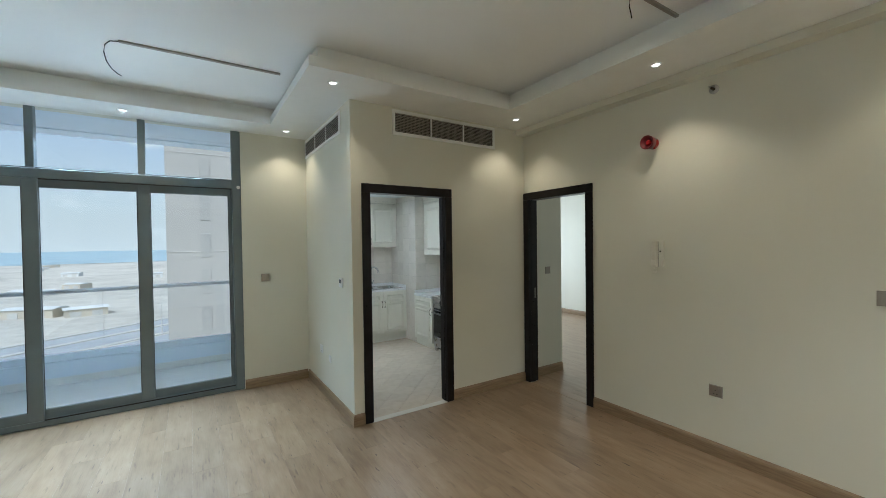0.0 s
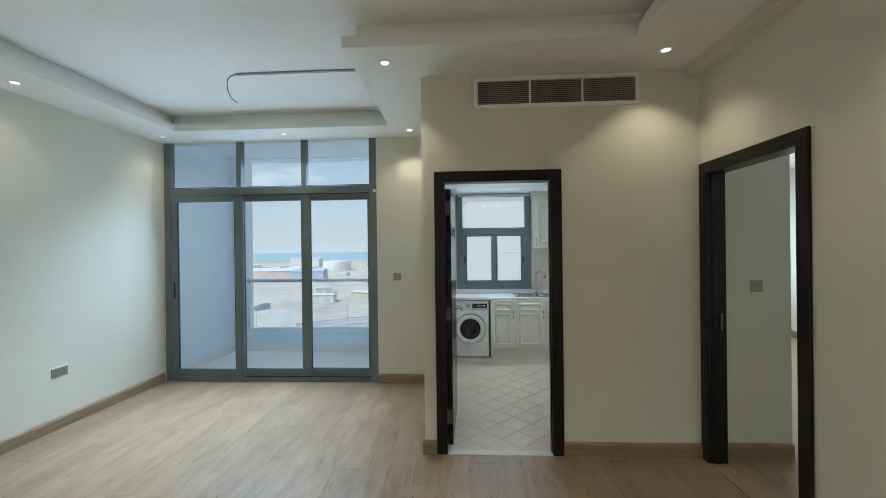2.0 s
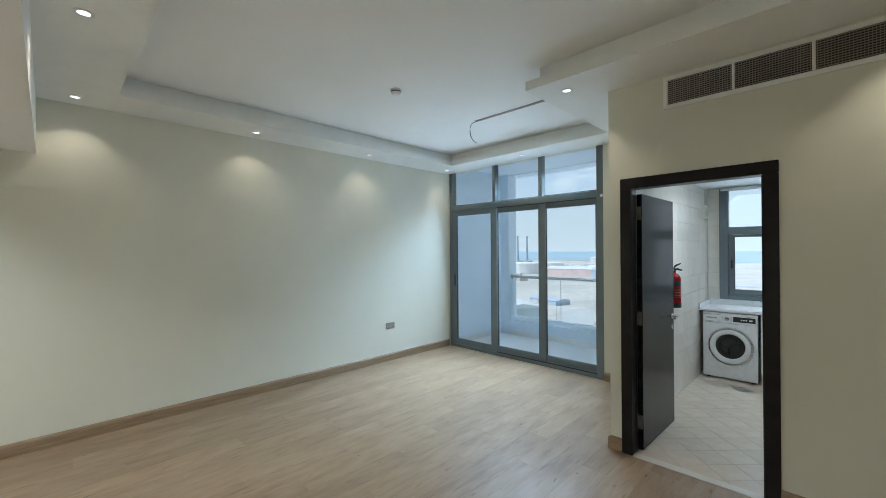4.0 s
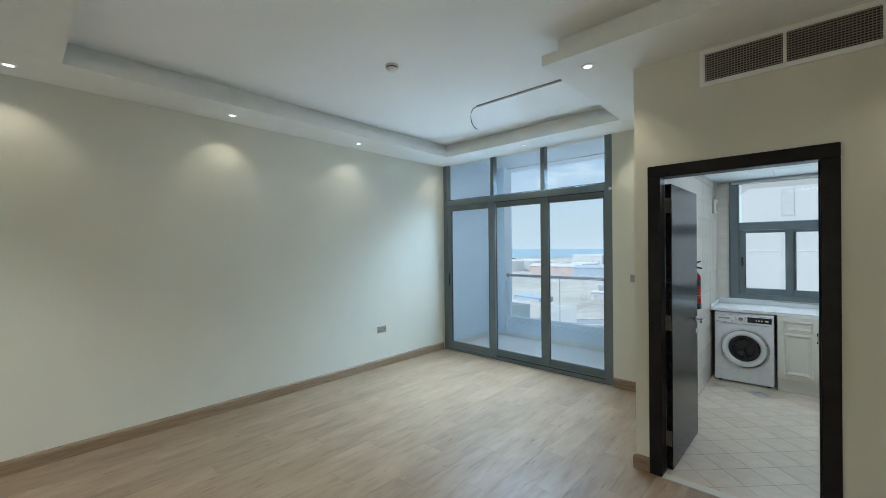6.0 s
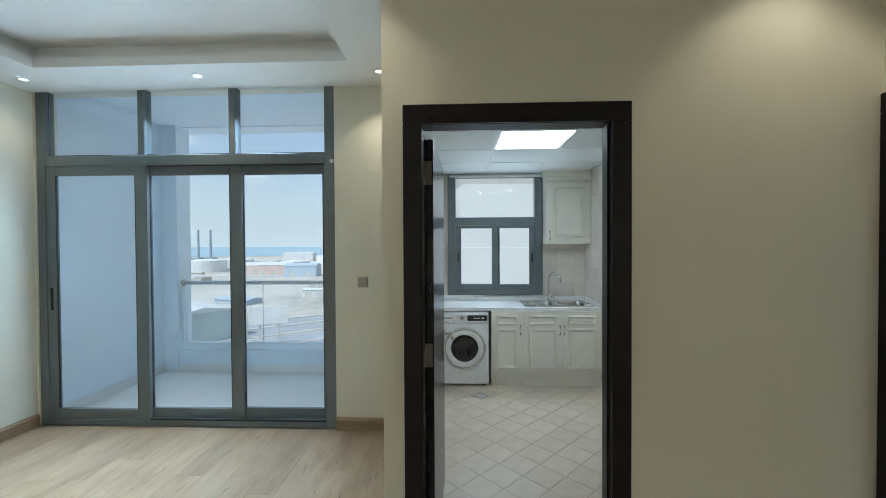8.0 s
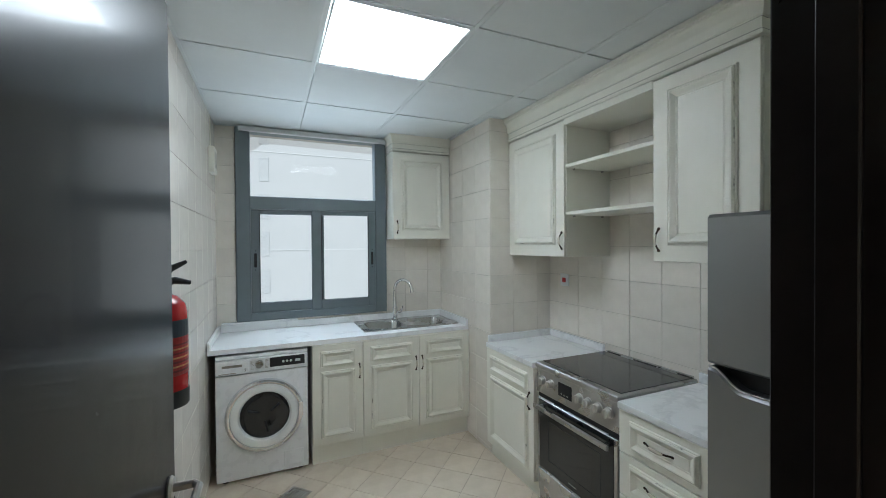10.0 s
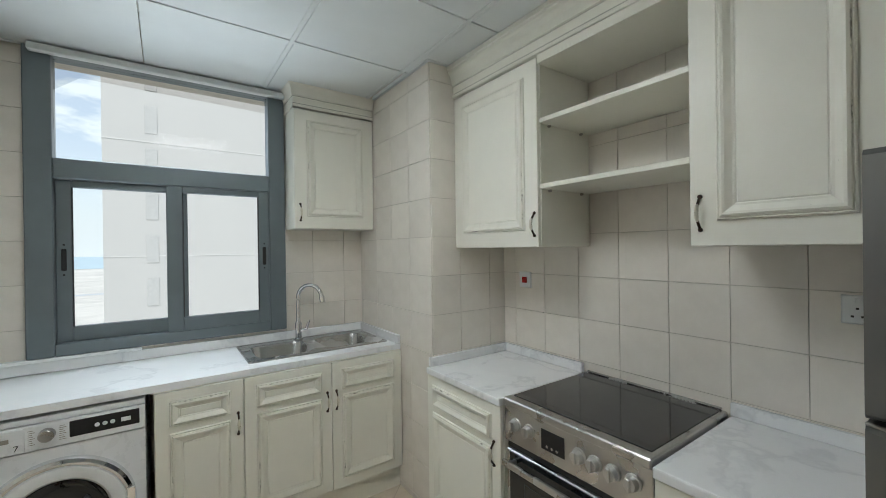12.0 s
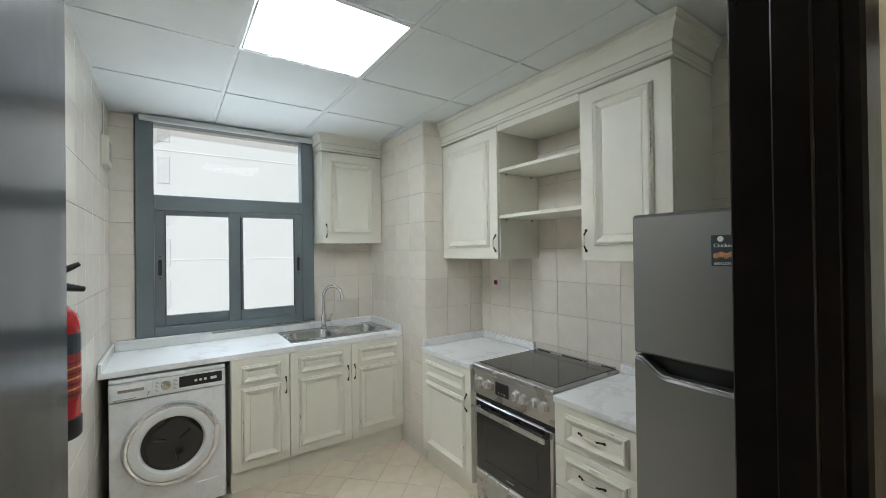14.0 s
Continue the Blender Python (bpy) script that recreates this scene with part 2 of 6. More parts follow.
def tile_material(name, lo, hi, rough):
    m, n, l, b = material(name)
    info = n.new("ShaderNodeObjectInfo")
    vec = coords(n, l, source="Object")
    f = noise_tex(n, l, vec, 9, 5, 0.6)
    col = ramp(n, l, f, [(0.3, lo), (0.7, hi)])
    hsv = n.new("ShaderNodeHueSaturation")
    tone = n.new("ShaderNodeMapRange")
    set_in(tone, To_Min=0.95, To_Max=1.04)
    l.new(info.outputs["Random"], tone.inputs["Value"])
    l.new(tone.outputs["Result"], hsv.inputs["Value"])
    l.new(col, hsv.inputs["Color"])
    l.new(hsv.outputs["Color"], b.inputs["Base Color"])
    set_in(b, Roughness=rough)
    return m


WALL_TILE = tile_material("cream_glazed_wall_tile", (0.75, 0.705, 0.63), (0.81, 0.765, 0.69), 0.20)
FLOOR_TILE = tile_material("beige_floor_tile", (0.61, 0.52, 0.41), (0.69, 0.60, 0.485), 0.26)


def glass_material(name, tint):
    m, n, l, b = material(name)
    set_in(b, Roughness=0.0, IOR=1.45)
    b.inputs["Base Color"].default_value = (*tint, 1)
    b.inputs["Transmission Weight"].default_value = 1.0
    return m


GLASS = glass_material("clear_window_glass", (0.97, 0.99, 1.0))
# IOR is cut below so the ceiling panel hardly mirrors in these panes
GLASS_LOW_GLARE = glass_material("low_reflection_kitchen_glass", (0.95, 0.97, 0.97))
GLASS_LOW_GLARE.node_tree.nodes["Principled BSDF"].inputs["IOR"].default_value = 1.12


def glow(name, colour, strength):
    m, n, l, b = material(name)
    b.inputs["Base Color"].default_value = (0.8, 0.8, 0.8, 1)
    b.inputs["Emission Color"].default_value = (*colour, 1)
    b.inputs["Emission Strength"].default_value = strength
    return m


LAMP_GLOW = glow("warm_downlight_lens", (1.0, 0.93, 0.80), 2.4)
PANEL_GLOW = glow("white_light_panel_diffuser", (0.98, 1.0, 0.98), 7.5)

# ---- builders ----


def wm(ob):
    """The pose of an object in the world, from its own numbers."""
    return (wm(ob.parent) @ ob.matrix_parent_inverse if ob.parent else Matrix()) @ ob.matrix_basis


def finish(name, bm, mat, smooth=False):
    bmesh.ops.recalc_face_normals(bm, faces=bm.faces)
    me = bpy.data.meshes.new(name)
    bm.to_mesh(me)
    bm.free()
    me.materials.append(mat)
    if smooth:
        me.polygons.foreach_set("use_smooth", [True] * len(me.polygons))
        me.set_sharp_from_angle(angle=radians(35))
    return new(name, me)


def part(name, bm, mat, parent, label="", smooth=False):
    ob = finish(name, bm, mat, smooth)
    ob.parent = parent
    ob.matrix_parent_inverse = wm(parent).inverted()
    return tagged(ob, label) if label else ob


def thing(name, base, label, category, group="", kind=""):
    ob = new(name)
    ob.empty_display_size = 0.1
    ob.location = base
    return tagged(ob, label, category, group, kind)


def structure(name, bm, mat, label, category="", smooth=False):
    return tagged(finish(name, bm, mat, smooth), label, category or name.split("_")[0], "", "structure")


def box(bm, lo, hi, bevel=0.0, m=None, segments=1):
    """Adds a box between two corners, with its edges rounded."""
    c = [(a + b) / 2 for a, b in zip(lo, hi)]
    s = [abs(b - a) for a, b in zip(lo, hi)]
    made = bmesh.ops.create_cube(bm, size=1.0, matrix=Matrix.Translation(c) @ Matrix.Diagonal((*s, 1)))
    verts = made["verts"]
    if bevel:
        edges = list({e for v in verts for e in v.link_edges})
        out = bmesh.ops.bevel(bm, geom=edges, offset=min(bevel, min(s) * 0.45), segments=segments, affect="EDGES", profile=0.6)
        verts = list({v for f in out["faces"] for v in f.verts} | {v for v in verts if v.is_valid})
    if m is not None:
        bmesh.ops.transform(bm, matrix=m, verts=verts)
    return bm


def boxed(lo, hi, bevel=0.0, m=None, segments=1):
    return box(bmesh.new(), lo, hi, bevel, m, segments)


def cyl(bm, a, b, r1, r2=None, seg=20, caps=True):
    """A cylinder or cone between two points."""
    a, b = Vector(a), Vector(b)
    d = b - a
    m = Matrix.Translation((a + b) / 2) @ d.to_track_quat("Z", "Y").to_matrix().to_4x4()
    bmesh.ops.create_cone(bm, cap_ends=caps, segments=seg, radius1=r1, radius2=r1 if r2 is None else r2, depth=d.length, matrix=m)
    return bm


def tube(points, r, seg=10):
    """A round tube along a line of points, one mesh."""
    bm = bmesh.new()
    pts = [Vector(p) for p in points]
    rings = []
    for i, p in enumerate(pts):
        d = (pts[min(i + 1, len(pts) - 1)] - pts[max(i - 1, 0)]).normalized()
        q = d.to_track_quat("Z", "Y")
        rad = r[i] if isinstance(r, (list, tuple)) else r
        rings.append([bm.verts.new(p + q @ Vector((rad * math.cos(2 * math.pi * k / seg), rad * math.sin(2 * math.pi * k / seg), 0))) for k in range(seg)])
    for a, b in zip(rings, rings[1:]):
        for k in range(seg):
            bm.faces.new((a[k], a[(k + 1) % seg], b[(k + 1) % seg], b[k]))
    bm.faces.new(rings[0][::-1])
    bm.faces.new(rings[-1])
    return bm


def lathe(profile, m, seg=32):
    """Turns (radius, height) pairs round the z axis of m."""
    bm = bmesh.new()
    rings = []
    for r, h in profile:
        if r < 1e-5:
            rings.append([bm.verts.new(m @ Vector((0, 0, h)))])
        else:
            rings.append([bm.verts.new(m @ Vector((r * math.cos(2 * math.pi * k / seg), r * math.sin(2 * math.pi * k / seg), h))) for k in range(seg)])
    for a, b in zip(rings, rings[1:]):
        for k in range(seg):
            k2 = (k + 1) % seg
            if len(a) == 1 and len(b) > 1:
                bm.faces.new((a[0], b[k2], b[k]))
            elif len(b) == 1 and len(a) > 1:
                bm.faces.new((a[k], a[k2], b[0]))
            elif len(a) > 1:
                bm.faces.new((a[k], a[k2], b[k2], b[k]))
    return bm


def cells(us, vs, inside, w0, w1, place):
    """A slab of thickness w0..w1 over the cells of a grid that are inside; place maps (u, v, w) to the world."""
    bm = bmesh.new()
    verts = {}

    def v(i, j, w):
        key = (i, j, w)
        if key not in verts:
            verts[key] = bm.verts.new(place(us[i], vs[j], w))
        return verts[key]

    on = {(i, j) for i in range(len(us) - 1) for j in range(len(vs) - 1) if inside((us[i] + us[i + 1]) / 2, (vs[j] + vs[j + 1]) / 2)}
    for i, j in on:
        for w in (w0, w1):
            bm.faces.new((v(i, j, w), v(i + 1, j, w), v(i + 1, j + 1, w), v(i, j + 1, w)))
        for (di, dj), (a, b) in {(-1, 0): ((i, j), (i, j + 1)), (1, 0): ((i + 1, j), (i + 1, j + 1)), (0, -1): ((i, j), (i + 1, j)), (0, 1): ((i, j + 1), (i + 1, j + 1))}.items():
            if (i + di, j + dj) not in on:
                bm.faces.new((v(*a, w0), v(*b, w0), v(*b, w1), v(*a, w1)))
    return bm


def wall(axis, w0, w1, u0, u1, z0, z1, openings=()):
    """A wall across the x or the y axis from w0 to w1, with openings (u, u, z, z) through it."""
    us = sorted({u0, u1, *(u for o in openings for u in o[:2])})
    vs = sorted({z0, z1, *(z for o in openings for z in o[2:])})
    put = (lambda u, z, w: (w, u, z)) if axis == "x" else (lambda u, z, w: (u, w, z))
    return cells(us, vs, lambda u, z: not any(a < u < b and c < z < d for a, b, c, d in openings), w0, w1, put)


def face_pose(origin, right, out):
    """Local x runs along right, local y up, local z out of the surface."""
    r, o = Vector(right).normalized(), Vector(out).normalized()
    u = Vector((0, 0, 1))
    return Matrix((( r.x, u.x, o.x, origin[0]), (r.y, u.y, o.y, origin[1]), (r.z, u.z, o.z, origin[2]), (0, 0, 0, 1)))


def nested(m, x0, y0, x1, y1, rings, cap=True):
    """Concentric rectangles (inset, height), joined from ring to ring: mouldings and raised panels."""
    bm = bmesh.new()
    last = None
    for inset, h in rings:
        ring = [bm.verts.new(m @ Vector(p)) for p in ((x0 + inset, y0 + inset, h), (x1 - inset, y0 + inset, h), (x1 - inset, y1 - inset, h), (x0 + inset, y1 - inset, h))]
        if last:
            for k in range(4):
                bm.faces.new((last[k], last[(k + 1) % 4], ring[(k + 1) % 4], ring[k]))
        last = ring
    if cap:
        bm.faces.new(last)
    return bm


def text_bm(body, size, m, depth=0.0006):
    """Letters of the built-in font as a mesh."""
    cu = bpy.data.curves.new("letters", "FONT")
    cu.body, cu.size, cu.extrude, cu.resolution_u = body, size, depth, 3
    cu.align_x, cu.align_y = "CENTER", "CENTER"
    ob = bpy.data.objects.new("letters", cu)
    scene.collection.objects.link(ob)
    bpy.context.view_layer.update()
    me = bpy.data.meshes.new_from_object(ob)
    bm = bmesh.new()
    bm.from_mesh(me)
    bmesh.ops.transform(bm, matrix=m, verts=bm.verts)
    bpy.data.objects.remove(ob)
    bpy.data.curves.remove(cu)
    bpy.data.meshes.remove(me)
    return bm


def glass_pane(name, lo, hi, parent):
    ob = part(name, boxed(lo, hi), GLASS_LOW_GLARE if parent.name.startswith("window_kitchen") or (parent.parent and parent.parent.name.startswith("window_kitchen")) else GLASS, parent, "clear glass")
    ob.visible_shadow = False
    return ob


# ---- the plan ----
XL, XR = -1.955, 3.54                 # living room's side walls
YB, YW = -2.2, 5.25                  # its back wall and its window wall
YK, XK = 3.645, 1.433                # the kitchen's corner in the living room
KX0, KX1, KY0, KY1 = 1.49, 3.88, 3.745, 6.84
KZ = 2.445                           # kitchen ceiling
SOFFIT, CEIL = 2.93, 3.12
COLX, COLY = 3.345, 5.915            # the kitchen's column

# ---- structure ----
structure("wall_living_left", wall("x", XL - 0.2, XL, YB - 0.2, 5.45, -0.3, 3.4), WALL, "plain cream painted wall of the living room", "wall")
structure("wall_living_back", wall("y", YB - 0.2, YB, XL, XR, -0.3, 3.4), WALL, "plain cream painted wall", "wall")
BD = (2.74, 3.58, -0.3, 2.15)        # bedroom door's opening
structure("wall_living_right", wall("x", XR, XR + 0.12, YB - 0.2, 3.66, -0.3, 3.4, [BD]), WALL, "cream painted wall with a doorway", "wall")
KD = (1.56, 2.46, -0.3, 2.15)
structure("wall_kitchen_front", wall("y", YK, KY0, XK, XR, -0.3, 3.4, [KD]), WALL, "cream painted wall with the kitchen doorway", "wall")
structure("wall_kitchen_front_end", wall("y", YK + 0.015, KY0, XR, 4.19, -0.3, 3.4), WALL, "cream painted wall beyond the bedroom doorway", "wall")
structure("wall_kitchen_return", wall("x", XK, KX0, KY0, 7.09, -0.3, 3.4), WALL, "cream painted return wall with an air grille", "wall")
structure("wall_living_window", wall("y", YW, YW + 0.2, XL, XK, -0.3, 3.4, [(-1.94, 0.715, -0.3, 2.95)]), WALL, "cream painted wall round the balcony window", "wall")
KW = (1.63, 2.815, 0.95, 2.43)
structure("wall_kitchen_window", wall("y", KY1, 7.04, KX0, 4.08, -0.3, 3.4, [KW]), GROUT, "tiled kitchen wall round the window", "wall")
structure("wall_kitchen_right", wall("x", KX1, 4.08, KY0 - 0.05, KY1, -0.3, 3.4), GROUT, "tiled kitchen wall behind the cooker", "wall")
structure("wall_kitchen_left", wall("x", KX0, KX0 + 0.003, KY0 - 0.05, KY1, -0.3, KZ + 0.2), GROUT, "tiled kitchen wall beside the door", "wall")
structure("kitchen_column", boxed((COLX, COLY, -0.3), (KX1, KY1, KZ + 0.2)), GROUT, "tiled square column in the kitchen corner", "column")

# living room ceiling: main slab, stepped soffit round it, dropped ceiling behind
HOLE = lambda x, y, g=0.0: (-1.43 - g < x < 2.87 + g and 0.80 - g < y < 3.146 + g) or (-1.43 - g < x < 0.962 + g and 0.80 - g < y < 4.79 + g)
ROOM = lambda x, y: XL < x < XR and 0.32 < y < YW and not (x > XK and y > YK)


def soffit(name, g, z0, z1, label):
    xs = sorted({XL, -1.43 - g, 0.962 + g, XK, 2.87 + g, XR})
    ys = sorted({0.32, 0.80 - g, 3.146 + g, YK, 4.79 + g, YW})
    structure(name, cells(xs, ys, lambda x, y: ROOM(x, y) and not HOLE(x, y, g), z0, z1, lambda u, v, w: (u, v, w)), TRIM_WHITE, label, "ceiling")


soffit("ceiling_soffit", 0.0, SOFFIT, 3.005, "white gypsum soffit with a projecting lip")
soffit("ceiling_cove", 0.085, 3.005, CEIL + 0.03, "white set-back step above the soffit")
structure("ceiling_living", boxed((XL - 0.2, 0.32, CEIL), (XR + 0.12, 5.45, CEIL + 0.3)), CEILING, "white painted ceiling", "ceiling")
structure("ceiling_dropped", boxed((XL, YB, 2.465), (XR, 0.32, 3.4)), CEILING, "white dropped ceiling over the entrance", "ceiling")
structure("beam_living", boxed((3.42, 0.32, 2.868), (XR, YK, SOFFIT), 0.003), WALL, "cream painted beam under the soffit", "beam")
structure("ceiling_kitchen_slab", boxed((KX0, KY0, 2.75), (KX1, KY1 + 0.05, 3.4)), CEILING, "concrete slab over the kitchen", "ceiling")

# floors
structure("floor", boxed((XL - 0.2, YB - 0.2, -0.3), (XR + 0.12, 5.45, -0.012)), GROUT, "oak laminate floor of the living room", "floor")
structure("floor_bedroom", boxed((3.66, -0.5, -0.3), (7.6, 8.9, 0.0)), PLANK, "oak laminate floor of the bedroom", "floor")
structure("floor_kitchen", boxed((KX0, 3.64, -0.3), (KX1, KY1, -0.0025)), FLOOR_GROUT, "beige tiled kitchen floor laid diagonally", "floor")
structure("threshold", boxed((1.60, 3.625, -0.05), (2.42, 3.70, 0.004), 0.003), plain("pale_stone", (0.6, 0.57, 0.5), 0.4), "pale stone threshold of the kitchen door", "threshold")

# bedroom beyond the second door
structure("wall_bedroom_left", wall("x", 4.08, 4.19, KY0, 8.8, 0.0, 3.2), WALL, "cream painted bedroom wall", "wall")
structure("wall_bedroom_far", wall("x", 7.4, 7.6, -0.5, 8.8, 0.0, 3.2), WALL, "pale bedroom wall in daylight", "wall")
# no window is seen here; the opening belongs to the added lamp
structure("wall_bedroom_window", wall("y", 8.6, 8.8, 4.19, 7.4, 0.0, 3.2, [(4.6, 7.0, 0.3, 2.6)]), WALL, "unseen bedroom wall with a guessed window opening", "wall")
structure("wall_bedroom_back", wall("y", -0.5, -0.3, 3.66, 7.4, 0.0, 3.2), WALL, "cream painted bedroom wall", "wall")
structure("ceiling_bedroom", boxed((3.66, -0.5, 2.9), (7.6, 8.8, 3.2)), CEILING, "white bedroom ceiling", "ceiling")
# unseen slab added over the rooms to block the sun
structure("roof", boxed((-2.3, -2.6, 3.4), (8.7, 7.09, 3.7)), BALCONY_WALL, "unseen slab that keeps sun and sky off the rooms", "roof")


def skirting(name, a, b, out):
    """A rounded skirting board along a line on the floor; out points into the room."""
    a, b, o = Vector((*a, 0)), Vector((*b, 0)), Vector((*out, 0))
    prof = [(0.0, 0.0), (0.018, 0.0), (0.018, 0.078), (0.015, 0.092), (0.008, 0.102), (0.0, 0.106)]
    bm = bmesh.new()
    ends = [[bm.verts.new(p + o * d + Vector((0, 0, z))) for d, z in prof] for p in (a, b)]
    for k in range(len(prof)):
        k2 = (k + 1) % len(prof)
        bm.faces.new((ends[0][k], ends[0][k2], ends[1][k2], ends[1][k]))
    bm.faces.new(ends[0])
    bm.faces.new(ends[1][::-1])
    return structure(name, bm, SKIRTING, "brown oak skirting board along the wall", "baseboard")


skirting("baseboard", (XL, YB), (XL, YW), (1, 0))
skirting("baseboard", (0.72, YW), (XK - 0.018, YW), (0, -1))
skirting("baseboard", (XK, YW - 0.018), (XK, YK - 0.018), (-1, 0))
skirting("baseboard", (XK, YK), (1.528, YK), (0, -1))
skirting("baseboard", (2.50, YK), (XR, YK), (0, -1))
skirting("baseboard", (XR, 2.70), (XR, YB), (-1, 0))
skirting("baseboard", (3.67, 3.66), (4.19, 3.66), (0, -1))
skirting("baseboard", (7.4, 8.5), (7.4, 0.0), (-1, 0))
skirting("baseboard", (4.19, 3.66), (4.19, 8.5), (1, 0))

# ---- doors ----


def door_frame(name, label, across, base, out, width, height, face=0.082, lap=0.02, depth=0.102):
    """A dark door frame: architraves on the room side, jambs and head lining through the wall. across runs along the wall."""
    m = Matrix(((across[0], out[0], 0, base[0]), (across[1], out[1], 0, base[1]), (0, 0, 1, 0), (0, 0, 0, 1)))
    t = thing(name, base, label, "door frame", "", "structure")
    h, w = height, width
    for lo, hi in (((0, 0, 0), (face, lap, h - face)), ((w - face, 0, 0), (w, lap, h - face))):
        part("architrave", boxed(lo, hi, 0.004, m), WENGE, t)
    part("architrave", boxed((0, 0, h - face), (w, lap, h), 0.004, m), WENGE, t)
    for lo, hi in (((face - 0.02, -depth, 0), (face, 0, h - face)), ((w - face, -depth, 0), (w - face + 0.02, 0, h - face))):
        part("jamb", boxed(lo, hi, 0.002, m), WENGE, t)
    part("head_lining", boxed((face - 0.02, -depth, h - face), (w - face + 0.02, 0, h - face + 0.02), 0.002, m), WENGE, t)
    part("door_stop", boxed((w - face - 0.008, -depth + 0.045, 0), (w - face, -0.02, h - face), 0.002, m), WENGE, t)
    return t


kf = door_frame("door_frame_kitchen", "dark wenge frame round the open kitchen doorway", (1, 0), (1.527, YK, 0), (0, -1), 0.975, 2.192)
bf = door_frame("door_frame_bedroom", "dark wenge frame round the open bedroom doorway", (0, 1), (2.70, XR, 0)[1::-1] + (0,), (-1, 0), 0.943, 2.205, depth=0.122)


# strike plate on the other jamb
part("strike_plate", boxed((2.4165, 3.70, 0.98), (2.4195, 3.72, 1.10), 0.001), HINGE_STEEL, kf, "steel strike plate")
part("strike_plate", boxed((3.60, 3.553, 0.98), (3.63, 3.5605, 1.10), 0.001), HINGE_STEEL, bf, "steel strike plate")


def kitchen_door():
    m = pose(1.630, 3.755, 0, 0, 0, 88.6)
    t = thing("kitchen_door", (1.63, 3.755, 0.01), "dark wenge flush door standing open into the kitchen", "door")
    part("leaf", boxed((0, -0.02, 0.012), (0.79, 0.022, 2.075), 0.003, m), WENGE_LEAF, t)
    for side in (-1, 1):
        y = 0.001 + side * 0.021
        bm = lathe([(0, 0.0), (0.024, 0.0), (0.026, 0.004), (0.022, 0.009), (0, 0.009)], m @ Matrix.Translation((0.735, y, 1.004)) @ pose(0, 0, 0, -90 * side, 0, 0), 20)
        rose = part("rose", bm, STEEL, t, "brushed steel rose")
        pts = [m @ Vector((0.735, y + side * d, 1.004)) for d in (0.008, 0.048)] + [m @ Vector((0.735 - 0.02 * k, y + side * (0.056 + 0.004 * min(k, 1)), 1.004 + 0.004 * math.sin(k))) for k in range(1, 7)]
        part("lever", tube(pts, 0.009, 10), STEEL, rose, smooth=True)
        part("keyhole_plate", lathe([(0, 0.0), (0.02, 0.0), (0.02, 0.005), (0, 0.005)], m @ Matrix.Translation((0.735, y, 0.905)) @ pose(0, 0, 0, -90 * side, 0, 0), 16), STEEL, t)
    for zz in (0.235, 1.07, 1.92):
        h = part("hinge", boxed((-0.003, -0.014, zz - 0.055), (0.0005, 0.02, zz + 0.055), 0.0, m), HINGE_STEEL, t, "steel butt hinge")
        part("knuckle", cyl(bmesh.new(), m @ Vector((-0.004, 0.024, zz - 0.055)), m @ Vector((-0.004, 0.024, zz + 0.055)), 0.006, 0.006, 10), STEEL, h)
        for dz in (-0.035, 0.0, 0.035):
            part("screw", cyl(bmesh.new(), m @ Vector((-0.0045, 0.004, zz + dz)), m @ Vector((-0.002, 0.004, zz + dz)), 0.004, 0.004, 8), HINGE_STEEL, h)
    part("latch_plate", boxed((0.788, -0.011, 0.95), (0.7915, 0.013, 1.12), 0.0, m), STEEL, t, "steel latch plate")
    return t


kitchen_door()

# ---- windows ----


def bars(parent, name, boxes, mat, bevel=0.004, label=""):
    for lo, hi in boxes:
        part(name, boxed(lo, hi, bevel), mat, parent, label)


lw = thing("window_living", (-0.61, 5.3, 0), "grey aluminium sliding balcony doors with fixed lights above", "window", "", "structure")
F0, F1 = 5.262, 5.36
bars(lw, "window_frame", [((-1.94, F0, 0.0), (-1.865, F1, 2.97)), ((0.625, F0, 0.0), (0.715, F1, 2.97)), ((-1.865, F0, 0.0), (0.625, F1, 0.055)), ((-1.865, F0, 2.285), (0.625, F1, 2.375))], ALU)
bars(lw, "mullion", [((-1.022, F0 + 0.004, 2.375), (-0.962, F1, 2.96)), ((-0.212, F0 + 0.004, 2.375), (-0.152, F1, 2.96))], ALU)
bars(lw, "glazing_bead", [((a, F0 + 0.03, 2.375), (b, F0 + 0.045, 2.387)) for a, b in ((-1.865, -1.022), (-0.962, -0.212), (-0.152, 0.625))], ALU_DARK, 0.0)
for a, b in ((-1.865, -1.022), (-0.962, -0.212), (-0.152, 0.625)):
    glass_pane("pane", (a, 5.305, 2.375), (b, 5.311, 2.955), lw)


